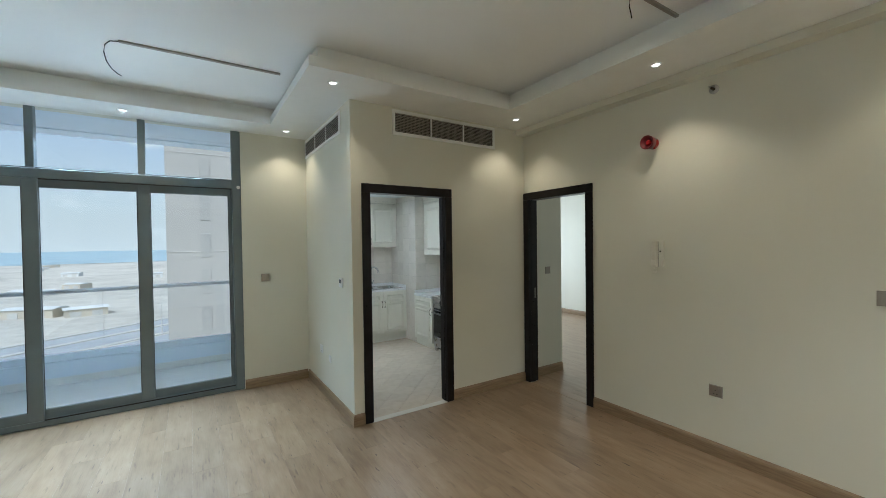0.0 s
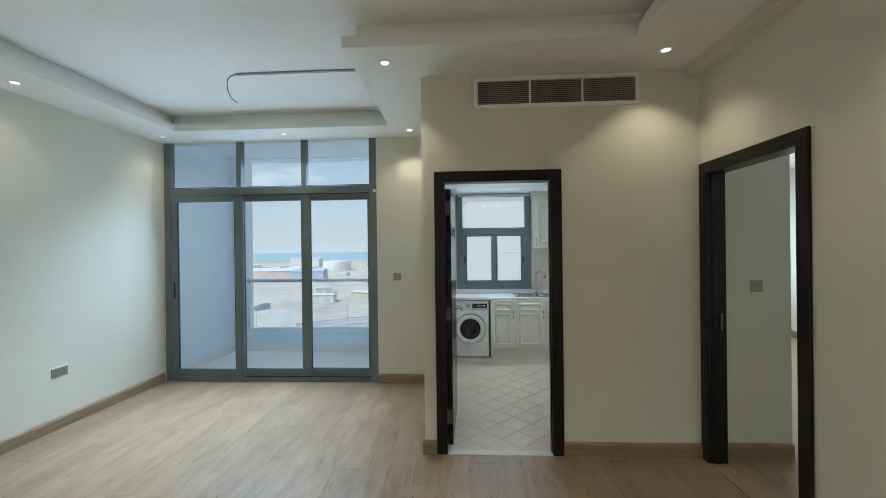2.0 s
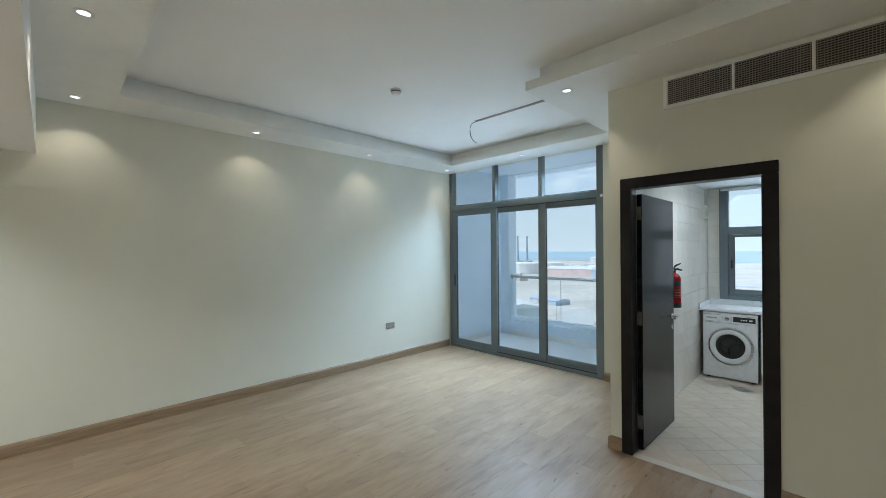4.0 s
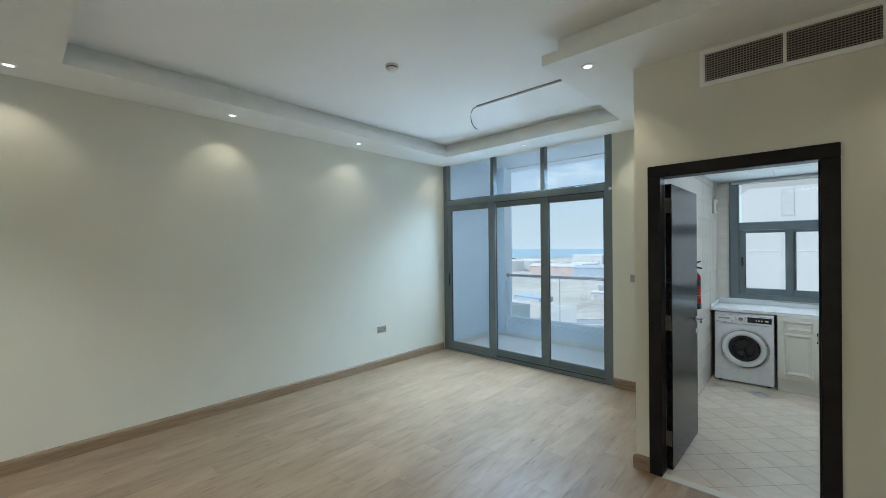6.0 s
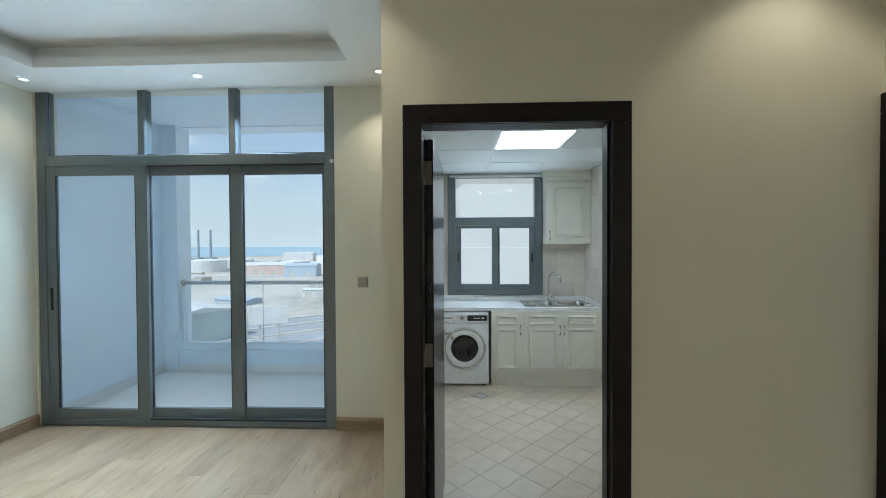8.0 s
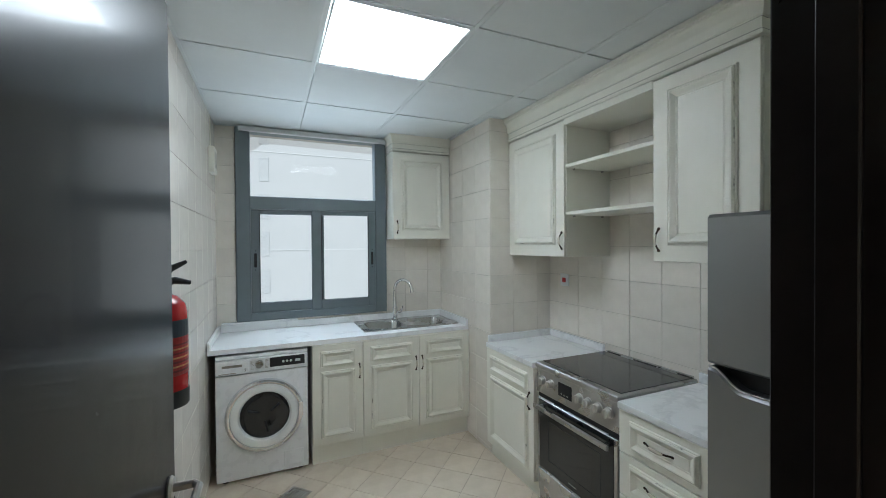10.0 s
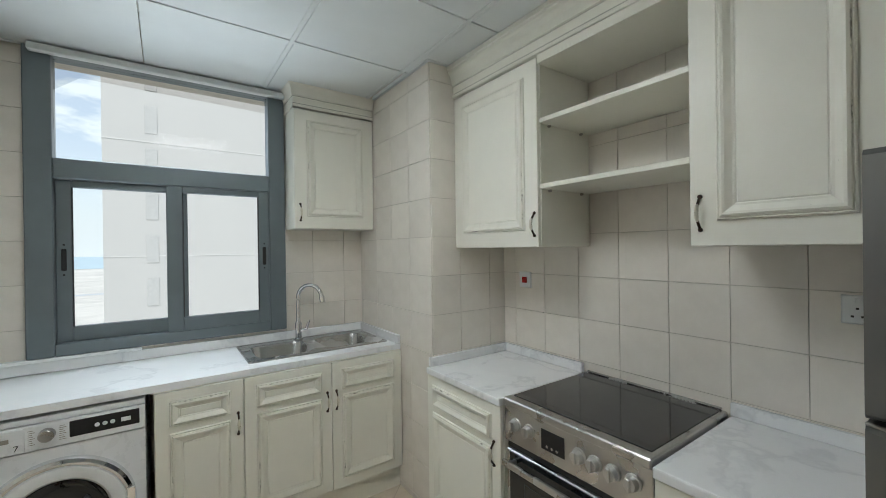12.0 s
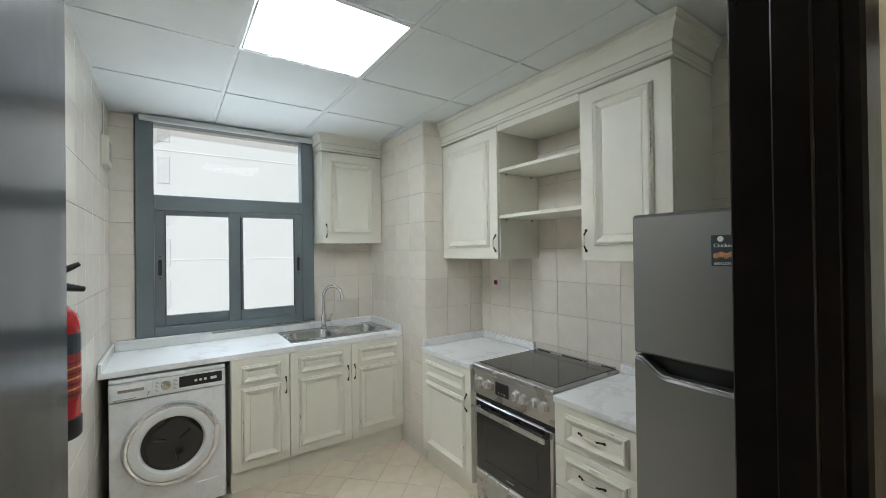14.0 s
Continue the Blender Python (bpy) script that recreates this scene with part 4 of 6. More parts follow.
def cooker():
    x0, x1, ya, yb, zt = 3.325, 3.866, 4.735, 5.345, 0.835
    m = face_pose((x0, yb, 0), (0, -1, 0), (-1, 0, 0))
    w, d = yb - ya, x1 - x0
    t = thing("electric_cooker", (x0, yb, 0), "stainless steel electric cooker with a black ceramic hob", "cooker")
    part("body", boxed((0.004, 0.06, -d), (w - 0.004, zt - 0.03, -0.012), 0.003, m), STEEL, t)
    part("hob_frame", boxed((0, zt - 0.036, -d), (w, zt - 0.003, 0.018), 0.012, m, 3), STEEL, t)
    part("hob_glass", boxed((0.02, zt - 0.006, -d + 0.03), (w - 0.02, zt, -0.026), 0.002, m), BLACK_GLASS, t, "black ceramic glass hob")
    part("rear_vent", boxed((0.02, zt - 0.004, -d), (w - 0.02, zt + 0.006, -d + 0.018), 0.003, m), STEEL, t)
    part("control_panel", boxed((0, 0.655, -0.02), (w, zt - 0.038, 0.006), 0.004, m, 2), STEEL, t)
    part("clock", boxed((0.195, 0.695, 0.005), (0.30, 0.77, 0.009), 0.002, m), BLACK, t, "black clock display")
    for k in range(3):
        part("clock_button", lathe([(0, 0.013), (0.005, 0.012), (0.006, 0.008)], m @ Matrix.Translation((0.225 + k * 0.022, 0.712, 0)), 10), STEEL, t)
    for x in (0.065, 0.135, 0.36, 0.42, 0.485, 0.55):
        mm = m @ Matrix.Translation((x, 0.735, 0.006))
        kn = part("knob", lathe([(0.027, 0.0), (0.026, 0.006), (0.022, 0.008), (0.020, 0.026), (0.018, 0.028), (0, 0.028)], mm, 24), KNOB_STEEL, t, "steel control knob", True)
        part("knob_bar", boxed((-0.006, -0.021, 0.02), (0.006, 0.021, 0.034), 0.003, mm), KNOB_STEEL, kn)
    # black box gives the slit above the oven door its shade
    part("oven_gap_shade", boxed((0.01, 0.628, -0.02), (w - 0.01, 0.654, -0.004), 0, m), BLACK, t)
    door = part("oven_door", boxed((0.012, 0.215, -0.02), (w - 0.012, 0.626, 0.008), 0.004, m), STEEL, t)
    part("oven_glass", boxed((0.03, 0.225, 0.004), (w - 0.03, 0.620, 0.0105), 0.002, m), BLACK_GLASS, door, "black oven glass")
    part("oven_window", nested(m, 0.11, 0.29, w - 0.11, 0.52, [(0, 0.0107), (0.002, 0.0110), (0.004, 0.0107)], False), BLACK, door)
    part("oven_badge", boxed((w / 2 - 0.03, 0.25, 0.0104), (w / 2 + 0.03, 0.256, 0.0112), 0, m), GREY_METAL_PLATE, door)
    hb = part("oven_handle", boxed((0.03, 0.575, 0.04), (w - 0.03, 0.600, 0.056), 0.006, m, 2), STEEL, door, "flat steel bar handle")
    for x in (0.06, w - 0.06):
        part("handle_post", boxed((x - 0.01, 0.579, 0.008), (x + 0.01, 0.596, 0.042), 0.002, m), STEEL, hb)
    part("storage_drawer", boxed((0.012, 0.075, -0.02), (w - 0.012, 0.208, 0.006), 0.004, m), STEEL, t)
    part("base_recess", boxed((0.03, 0.03, -d + 0.02), (w - 0.03, 0.075, -0.04), 0, m), BLACK, t)
    for x in (0.035, w - 0.035):
        for dd in (-0.03, -d + 0.05):
            part("leg", boxed((x - 0.03, 0, dd - 0.02), (x + 0.03, 0.074, dd + 0.02), 0.002, m), STEEL, t)
    return t


cooker()


def fridge():
    x0, x1, ya, yb, zt = 3.262, 3.868, 3.702, 4.305, 1.625
    m = face_pose((x0, yb, 0), (0, -1, 0), (-1, 0, 0))
    w, d = yb - ya, x1 - x0
    t = thing("fridge_freezer", (x0, yb, 0), "dark silver fridge freezer with two doors", "fridge")
    part("cabinet", boxed((0.002, 0.03, -d), (w - 0.002, zt - 0.012, -0.06), 0.006, m, 2), FRIDGE, t)
    split = 1.10

    def curved_door(name, z0, z1, cut):
        """A door slightly bowed out; cut: the lip that dips away from the hinge."""
        bm = bmesh.new()
        n = 24
        rows = []
        for k in range(n + 1):
            u = k / n
            x = w * u
            bow = 0.012 * (1 - (2 * u - 1) ** 2)
            s = min(1, max(0, (u - 0.02) / 0.16))
            s = s * s * (3 - 2 * s)
            top = z1 - cut * s
            rows.append([bm.verts.new(m @ Vector(p)) for p in ((x, z0, -0.055), (x, z0, bow - 0.008), (x, z0 + 0.008, bow), (x, top - 0.012, bow), (x, top, bow - 0.012), (x, top, -0.055))])
        for a, b in zip(rows, rows[1:]):
            for j in range(6):
                bm.faces.new((a[j], a[(j + 1) % 6], b[(j + 1) % 6], b[j]))
        bm.faces.new(rows[0])
        bm.faces.new(rows[-1][::-1])
        return part(name, bm, FRIDGE, t, "", True)

    lower = curved_door("fridge_door", 0.05, split, 0.055)
    upper = curved_door("freezer_door", split + 0.012, zt, 0.0)
    # black sheet behind the split stands in for the shade between the doors
    part("grip_shade", boxed((0.004, split - 0.10, -0.055), (w - 0.004, split + 0.015, -0.048), 0, m), BLACK, t, "black sheet painted as shade in the grip gap")
    # trim along the dipping lip
    pts = []
    for k in range(25):
        u = k / 24
        s = min(1, max(0, (u - 0.02) / 0.16))
        s = s * s * (3 - 2 * s)
        pts.append(m @ Vector((w * u, split - 0.055 * s + 0.001, 0.012 * (1 - (2 * u - 1) ** 2) - 0.008)))
    part("lip_trim", tube(pts, 0.004, 8), STEEL, lower, "bright steel lip", True)
    cx, cz = 0.30, 1.49
    b = 0.012 * (1 - (2 * cx / w - 1) ** 2)
    mag = thing("fridge_magnet", m @ Vector((cx, cz, b)), "dark blue advertising magnet with a food picture", "magnet")
    part("card", boxed((cx - 0.034, cz - 0.049, b + 0.0002), (cx + 0.034, cz + 0.049, b + 0.003), 0.001, m), LABEL_DARK, mag)
    part("heading", text_bm("Chicken", 0.0165, m @ Matrix.Translation((cx, cz + 0.016, b + 0.0034))), PAPER, mag, "white word on the magnet")
    part("emblem", lathe([(0, 0.0008), (0.009, 0.0)], m @ Matrix.Translation((cx - 0.008, cz + 0.037, b + 0.003)), 12), PAPER, mag)
    for k in range(4):
        part("picture", lathe([(0, 0.0012), (0.007, 0.0009), (0.0095, 0.0)], m @ Matrix.Translation((cx - 0.020 + 0.0135 * k, cz - 0.016 + 0.004 * (k % 2), b + 0.003)), 12), LABEL_ORANGE, mag)
    part("number", text_bm("600525251", 0.0118, m @ Matrix.Translation((cx, cz - 0.041, b + 0.0034))), PAPER, mag, "white telephone number")
    bx = 0.548
    b2 = 0.012 * (1 - (2 * bx / w - 1) ** 2)
    st = part("sticker", boxed((bx - 0.04, 1.412, b2 - 0.004), (bx + 0.04, 1.50, b2 + 0.0012), 0.0005, m), PAPER, upper, "white sticker with a large ten")
    part("figure", text_bm("10", 0.062, m @ Matrix.Translation((bx + 0.004, 1.448, b2 + 0.0018))), BLACK, st)
    part("sticker_print", boxed((bx - 0.032, 1.482, b2 + 0.0005), (bx + 0.03, 1.493, b2 + 0.0016), 0, m), BLACK, st)
    part("badge", lathe([(0, 0.003), (0.016, 0.003), (0.018, 0.0), (0.018, -0.006)], m @ Matrix.Translation((0.53, 1.568, b2)), 20), CHROME, upper, "small round badge")
    for x in (0.06, w - 0.06):
        part("foot", boxed((x - 0.03, 0, -0.1), (x + 0.03, 0.03, -0.05), 0.003, m), BLACK, t)
        part("foot", boxed((x - 0.03, 0, -d + 0.04), (x + 0.03, 0.03, -d + 0.09), 0.003, m), BLACK, t)
    return t


fridge()

# wall cabinets
CR = [(0.0, 0.0), (0.012, 0.0), (0.016, 0.006), (0.016, 0.014), (0.006, 0.020), (0.006, 0.062), (0.020, 0.066), (0.022, 0.078), (0.030, 0.100), (0.048, 0.124), (0.062, 0.132), (0.062, 0.142), (0.072, 0.146), (0.072, 0.167), (0.0, 0.167)]


def crown(parent, path, outs, z, k=1.0):
    """A cornice with the profile CR along points on the cabinet's top; outs: the way out at each point."""
    bm = bmesh.new()
    rows = [[bm.verts.new((p[0] + o[0] * d * k, p[1] + o[1] * d * k, z + h)) for d, h in CR] for p, o in zip(path, outs)]
    for a, b in zip(rows, rows[1:]):
        for j in range(len(CR)):
            bm.faces.new((a[j], a[(j + 1) % len(CR)], b[(j + 1) % len(CR)], b[j]))
    bm.faces.new(rows[0])
    bm.faces.new(rows[-1][::-1])
    c = part("cornice", bm, CABINET, parent)
    bm = bmesh.new()
    # thin dark lines along three creases of the profile
    for (dd, hh) in ((0.0062, 0.0185), (0.0062, 0.0615), (0.0622, 0.1425)):
        rows = [[bm.verts.new((p[0] + o[0] * (dd * k + e), p[1] + o[1] * (dd * k + e), z + hh + f)) for e, f in ((0, 0), (0.0006, 0.0008), (0.0006, 0.002), (0, 0.0028))] for p, o in zip(path, outs)]
        for a, b in zip(rows, rows[1:]):
            for j in range(3):
                bm.faces.new((a[j], a[j + 1], b[j + 1], b[j]))
    part("crease_line", bm, CORNICE_LINE, c, "thin dark line along the cornice")


def wall_cabinet(name, label, lo, hi, facing, doors):
    t = thing(name, (lo[0], lo[1], lo[2]), label, "wall cabinet", "wall units")
    part("carcass", boxed(lo, hi, 0.002), CABINET, t)
    if facing == "x":
        m = m_for((lo[0], hi[1], 0), "x")
        w = hi[1] - lo[1]
    else:
        m = m_for((lo[0], lo[1], 0), "y")
        w = hi[0] - lo[0]
    for x0, x1, hx in doors:
        cab_door(t, m, x0 * w + 0.002, lo[2] + 0.001, x1 * w - 0.002, hi[2] - 0.008, [(x0 * w + 0.075, lo[2] + 0.075, x1 * w - 0.075, hi[2] - 0.07)], (hx, lo[2] + 0.10))
    return t


UX = 3.522                            # carcass front; the doors stand 2 cm proud
wall_cabinet("wall_cabinet", "antique white wall cabinet beside the column", (UX, 5.31, 1.446), (KX1 - 0.008, COLY - 0.008, 2.278), "x", [(0, 1, 0.575)])
wall_cabinet("wall_cabinet", "antique white wall cabinet above the fridge worktop", (UX, 4.268, 1.442), (KX1 - 0.008, 4.708, 2.278), "x", [(0, 1, 0.03)])
ou = thing("open_shelf_unit", (UX, 4.71, 1.7), "cream open shelf unit between two wall cabinets", "shelf", "wall units")
part("top_board", boxed((UX - 0.02, 4.709, 2.24), (KX1 - 0.008, 5.309, 2.278), 0.002), CABINET, ou)
for z in (1.985, 1.70):
    part("shelf", boxed((UX - 0.012, 4.7095, z), (KX1 - 0.009, 5.3085, z + 0.02), 0.002), CABINET, ou)
    for y in (4.716, 5.302):
        for x in (UX + 0.05, KX1 - 0.08):
            part("shelf_peg", cyl(bmesh.new(), (x, y - 0.006, z - 0.006), (x, y + 0.006, z - 0.006), 0.006, 0.006, 8), STEEL, ou)
cn = thing("cabinet_cornice", (UX - 0.02, 4.268, 2.278), "antique white moulded cornice over the wall cabinets", "cornice")
crown(cn, [(UX - 0.02, COLY - 0.008), (UX - 0.02, 4.268), (KX1 - 0.008, 4.268)], [(-1, 0), (-1, -1), (0, -1)], 2.2785, 0.62)
part("cornice_board", boxed((UX - 0.018, 4.27, 2.2785), (KX1 - 0.009, COLY - 0.009, 2.30)), CABINET, cn)
sc = wall_cabinet("wall_cabinet", "small antique white wall cabinet beside the window", (2.818, 6.625, 1.578), (COLX - 0.01, KY1 - 0.008, 2.315), "y", [(0, 1, 0.035)])
crown(sc, [(2.818, KY1 - 0.008), (2.818, 6.605), (COLX - 0.01, 6.605)], [(-1, 0), (-1, -1), (0, -1)], 2.3155, 0.55)

# ---- balcony ----
bt = thing("balcony", (-0.3, 6.1, -0.05), "pale covered balcony with a low upstand", "balcony", "", "structure")
part("slab", boxed((-2.2, 5.45, -0.35), (XK, 7.05, -0.03)), BALCONY_TILE, bt)
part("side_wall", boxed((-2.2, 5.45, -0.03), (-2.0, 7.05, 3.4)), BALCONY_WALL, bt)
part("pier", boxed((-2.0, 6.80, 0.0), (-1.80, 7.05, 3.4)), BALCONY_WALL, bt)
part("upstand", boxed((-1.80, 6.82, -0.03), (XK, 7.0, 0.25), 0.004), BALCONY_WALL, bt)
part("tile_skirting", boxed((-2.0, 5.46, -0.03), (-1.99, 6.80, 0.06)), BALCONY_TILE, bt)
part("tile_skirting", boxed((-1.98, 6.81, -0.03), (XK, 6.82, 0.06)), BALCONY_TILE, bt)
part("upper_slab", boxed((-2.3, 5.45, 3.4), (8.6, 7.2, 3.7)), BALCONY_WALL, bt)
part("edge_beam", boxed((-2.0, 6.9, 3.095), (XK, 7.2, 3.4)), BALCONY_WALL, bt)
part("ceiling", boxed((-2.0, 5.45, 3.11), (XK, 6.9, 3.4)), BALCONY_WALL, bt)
rl = thing("balcony_railing", (-0.2, 6.9, 0.25), "glass balcony railing with a round steel handrail", "railing")
part("handrail", tube([(-1.80, 6.9, 1.10), (XK, 6.9, 1.10)], 0.026, 14), plain("satin_rail_steel", (0.6, 0.62, 0.64), 0.3, 0.9), rl, "satin steel handrail", True)
part("end_rose", cyl(bmesh.new(), (-1.80, 6.9, 1.10), (-1.785, 6.9, 1.10), 0.045, 0.045, 18), STEEL, rl)
part("base_channel", boxed((-1.80, 6.86, 0.25), (XK, 6.94, 0.33), 0.004), BALCONY_WALL, rl)
for a, b in ((-1.78, -0.75), (-0.74, 0.30), (0.31, 1.38)):
    glass_pane("rail_pane", (a, 6.895, 0.34), (b, 6.905, 1.075), rl)
part("end_post", boxed((-1.80, 6.87, 0.33), (-1.765, 6.93, 1.0), 0.003), BALCONY_WALL, rl)

# ---- outside ----
GZ = -34.0


def ground_material():
    m, n, l, b = material("pale_sand_ground")
    vec = coords(n, l, (0.01, 0.01, 0.01))
    f = noise_tex(n, l, vec, 1.2, 8, 0.65)
    g = noise_tex(n, l, vec, 9, 5, 0.6)
    col = ramp(n, l, f, [(0.32, (0.36, 0.34, 0.30)), (0.5, (0.52, 0.49, 0.43)), (0.7, (0.62, 0.59, 0.53))])
    l.new(mixed(n, l, 0.3, col, ramp(n, l, g, [(0.35, (0.30, 0.29, 0.27)), (0.65, (0.66, 0.63, 0.57))])), b.inputs["Base Color"])
    set_in(b, Roughness=0.9)
    return m


def grid_sheet(x0, y0, x1, y1, z, n=6):
    bm = bmesh.new()
    bmesh.ops.create_grid(bm, x_segments=n, y_segments=n, size=0.5, matrix=Matrix.Translation(((x0 + x1) / 2, (y0 + y1) / 2, z)) @ Matrix.Diagonal((x1 - x0, y1 - y0, 1, 1)))
    return bm


structure("ground", grid_sheet(-4800, -4800, 4800, 4800, GZ), ground_material(), "pale sandy ground far below the building", "ground")
# sea is paled in its own colour to carry the distance haze
SEA = plain("hazed_grey_blue_sea", (0.32, 0.44, 0.50), 0.5, vary=0.1, scale=0.01)
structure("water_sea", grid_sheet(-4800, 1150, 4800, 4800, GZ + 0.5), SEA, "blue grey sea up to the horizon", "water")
ASPHALT = plain("pale_grey_asphalt", (0.36, 0.38, 0.40), 0.9, vary=0.1, scale=0.05)
KERB = plain("pale_concrete", (0.52, 0.51, 0.48), 0.85, vary=0.08, scale=0.2)


def strip(name, a, b, width, z0, z1, mat, label, category):
    a, b = Vector((*a, 0)), Vector((*b, 0))
    d = (b - a).normalized()
    s = Vector((-d.y, d.x, 0)) * width / 2
    bm = bmesh.new()
    lo = [bm.verts.new(p + Vector((0, 0, z0))) for p in (a - s, b - s, b + s, a + s)]
    hi = [bm.verts.new(p + Vector((0, 0, z1))) for p in (a - s, b - s, b + s, a + s)]
    bm.faces.new(lo)
    bm.faces.new(hi)
    for k in range(4):
        bm.faces.new((lo[k], lo[(k + 1) % 4], hi[(k + 1) % 4], hi[k]))
    return structure(name, bm, mat, label, category)


R0, R1 = Vector((-230, 40)), Vector((160, 330))
rd = (R1 - R0).normalized()
rs = Vector((-rd.y, rd.x))
for k, off in enumerate((-30, -14, 4, 20)):
    strip("road", tuple(R0 + rs * off), tuple(R1 + rs * off), 12, GZ - 0.5, GZ + 0.1, ASPHALT, "grey dual carriageway crossing the plain", "road")
for off in (-38, -22, -5, 12, 28):
    strip("kerb", tuple(R0 + rs * off), tuple(R1 + rs * off), 2.6, GZ - 0.5, GZ + 0.35, KERB, "pale concrete strip between the carriageways", "kerb")
strip("road", (-600, 380), (500, 520), 14, GZ - 0.5, GZ + 0.1, ASPHALT, "distant grey road across the sand", "road")

TANK = plain("white_tank_paint", (0.68, 0.69, 0.68), 0.5, vary=0.05, scale=0.1)
# shed colours are washed out to paint in haze over the plain
HAZED_SHED_MATS = [plain("pale_shed_roof", (0.62, 0.63, 0.62), 0.6, vary=0.08, scale=0.1), plain("blue_shed_roof", (0.42, 0.49, 0.57), 0.6, vary=0.1, scale=0.1),
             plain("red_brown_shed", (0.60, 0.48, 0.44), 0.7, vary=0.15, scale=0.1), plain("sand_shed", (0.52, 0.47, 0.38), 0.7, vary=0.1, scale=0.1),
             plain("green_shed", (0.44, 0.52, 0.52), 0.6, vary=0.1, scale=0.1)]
# grey-blue haze is put into the chimneys' colour
STACK = plain("hazed_stack_concrete", (0.33, 0.39, 0.46), 0.8, vary=0.1, scale=0.1)


def at_azimuth(deg, dist):
    a = radians(deg)
    return math.sin(a) * dist, math.cos(a) * dist


for deg, dist, r, h in ((-37.0, 560, 17, 12), (-33.0, 600, 24, 15), (-29.6, 640, 22, 14), (-22.5, 560, 18, 13), (-18, 720, 24, 15), (-42, 600, 20, 13)):
    x, y = at_azimuth(deg, dist)
    t = thing("storage_tank", (x, y, GZ), "round white oil storage tank on the sandy plain", "storage tank", "oil tanks")
    part("shell", lathe([(r, 0), (r, h), (r - 0.4, h + 0.3)], Matrix.Translation((x, y, GZ)), 36), TANK, t, "", True)
    part("roof", lathe([(r - 0.4, h + 0.3), (r * 0.5, h + 1.4), (0, h + 1.8)], Matrix.Translation((x, y, GZ)), 36), TANK, t, "", True)
for deg in (-36.6, -35.2, -33.9, -32.6):
    x, y = at_azimuth(deg, 950)
    t = thing("chimney", (x, y, GZ), "tall power station chimney coloured hazy blue", "chimney", "power station chimneys")
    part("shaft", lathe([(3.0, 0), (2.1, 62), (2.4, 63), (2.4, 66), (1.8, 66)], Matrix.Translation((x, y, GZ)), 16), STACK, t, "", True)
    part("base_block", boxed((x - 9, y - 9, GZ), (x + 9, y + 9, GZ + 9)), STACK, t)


def shed(deg, dist, w, d, h, mat, turn, label):
    x, y = at_azimuth(deg, dist)
    m = pose(x, y, GZ, 0, 0, turn)
    t = thing("warehouse", (x, y, GZ), label, "warehouse", "sheds on the plain")
    part("walls", boxed((-w / 2, -d / 2, 0), (w / 2, d / 2, h), 0, m), mat, t)
    bm = bmesh.new()
    a = [bm.verts.new(m @ Vector(p)) for p in ((-w / 2 - 0.6, -d / 2 - 0.6, h), (-w / 2 - 0.6, 0, h + d * 0.09), (-w / 2 - 0.6, d / 2 + 0.6, h))]
    b = [bm.verts.new(m @ Vector(p)) for p in ((w / 2 + 0.6, -d / 2 - 0.6, h), (w / 2 + 0.6, 0, h + d * 0.09), (w / 2 + 0.6, d / 2 + 0.6, h))]
    for f in ((a[0], a[1], b[1], b[0]), (a[1], a[2], b[2], b[1]), (a[0], b[0], b[2], a[2]), tuple(a), tuple(b[::-1])):
        bm.faces.new(f)
    part("roof", bm, HAZED_SHED_MATS[0] if mat is not HAZED_SHED_MATS[1] else mat, t)
    for k in range(max(2, int(w // 12))):
        u = -w / 2 + (k + 0.5) * w / max(2, int(w // 12))
        part("door", boxed((u - 2.2, -d / 2 - 0.25, 0), (u + 2.2, -d / 2, min(4.5, h * 0.7)), 0, m), KERB, t)
    return t


rnd = random.Random(11)
WORDS = ["pale flat-roofed warehouse on the plain", "blue-roofed warehouse on the plain", "red-brown industrial shed on the plain", "sand-coloured shed on the plain", "green industrial shed on the plain"]
shed(-26.0, 520, 62, 34, 11, HAZED_SHED_MATS[2], 8, "long red-brown industrial shed near the sea")
shed(-21.5, 470, 34, 26, 12, HAZED_SHED_MATS[1], 8, "dark blue industrial building beside the red shed")
shed(-36.0, 190, 52, 22, 11, HAZED_SHED_MATS[4], -32, "green sided building beside the road")
shed(-22.0, 880, 60, 30, 16, HAZED_SHED_MATS[0], 5, "white flat building on the shore")
for k in range(84):
    deg, dist = rnd.uniform(-62, 8), rnd.uniform(260, 1050)
    if abs(deg + 25) < 5 and 420 < dist < 600:
        continue
    j = rnd.choice((0, 0, 0, 3, 3, 1, 3, 0))
    shed(deg, dist, rnd.uniform(7, 24), rnd.uniform(6, 13), rnd.uniform(2.8, 5.5), HAZED_SHED_MATS[j], rnd.uniform(-35, 35), WORDS[j])

for k in range(9):
    p = R0 + rd * (60 + 42 * k) + rs * (-5 if k % 2 else 12)
    t = thing("street_lamp", (p.x, p.y, GZ), "pale street lamp standing between the carriageways", "street lamp", "street lamps")
    part("pole", cyl(bmesh.new(), (p.x, p.y, GZ), (p.x, p.y, GZ + 12), 0.22, 0.12, 8), KERB, t)
    part("arm", cyl(bmesh.new(), (p.x - rs.x * 2.4, p.y - rs.y * 2.4, GZ + 12.3), (p.x + rs.x * 2.4, p.y + rs.y * 2.4, GZ + 12.3), 0.1, 0.1, 6), KERB, t)
x, y = at_azimuth(-25.2, 150)
bb = thing("billboard", (x, y, GZ), "pale billboard on two posts beside the road", "billboard")
m = pose(x, y, GZ, 0, 0, 22)
part("board", boxed((-6, -0.3, 8), (6, 0.3, 14), 0, m), TANK, bb)
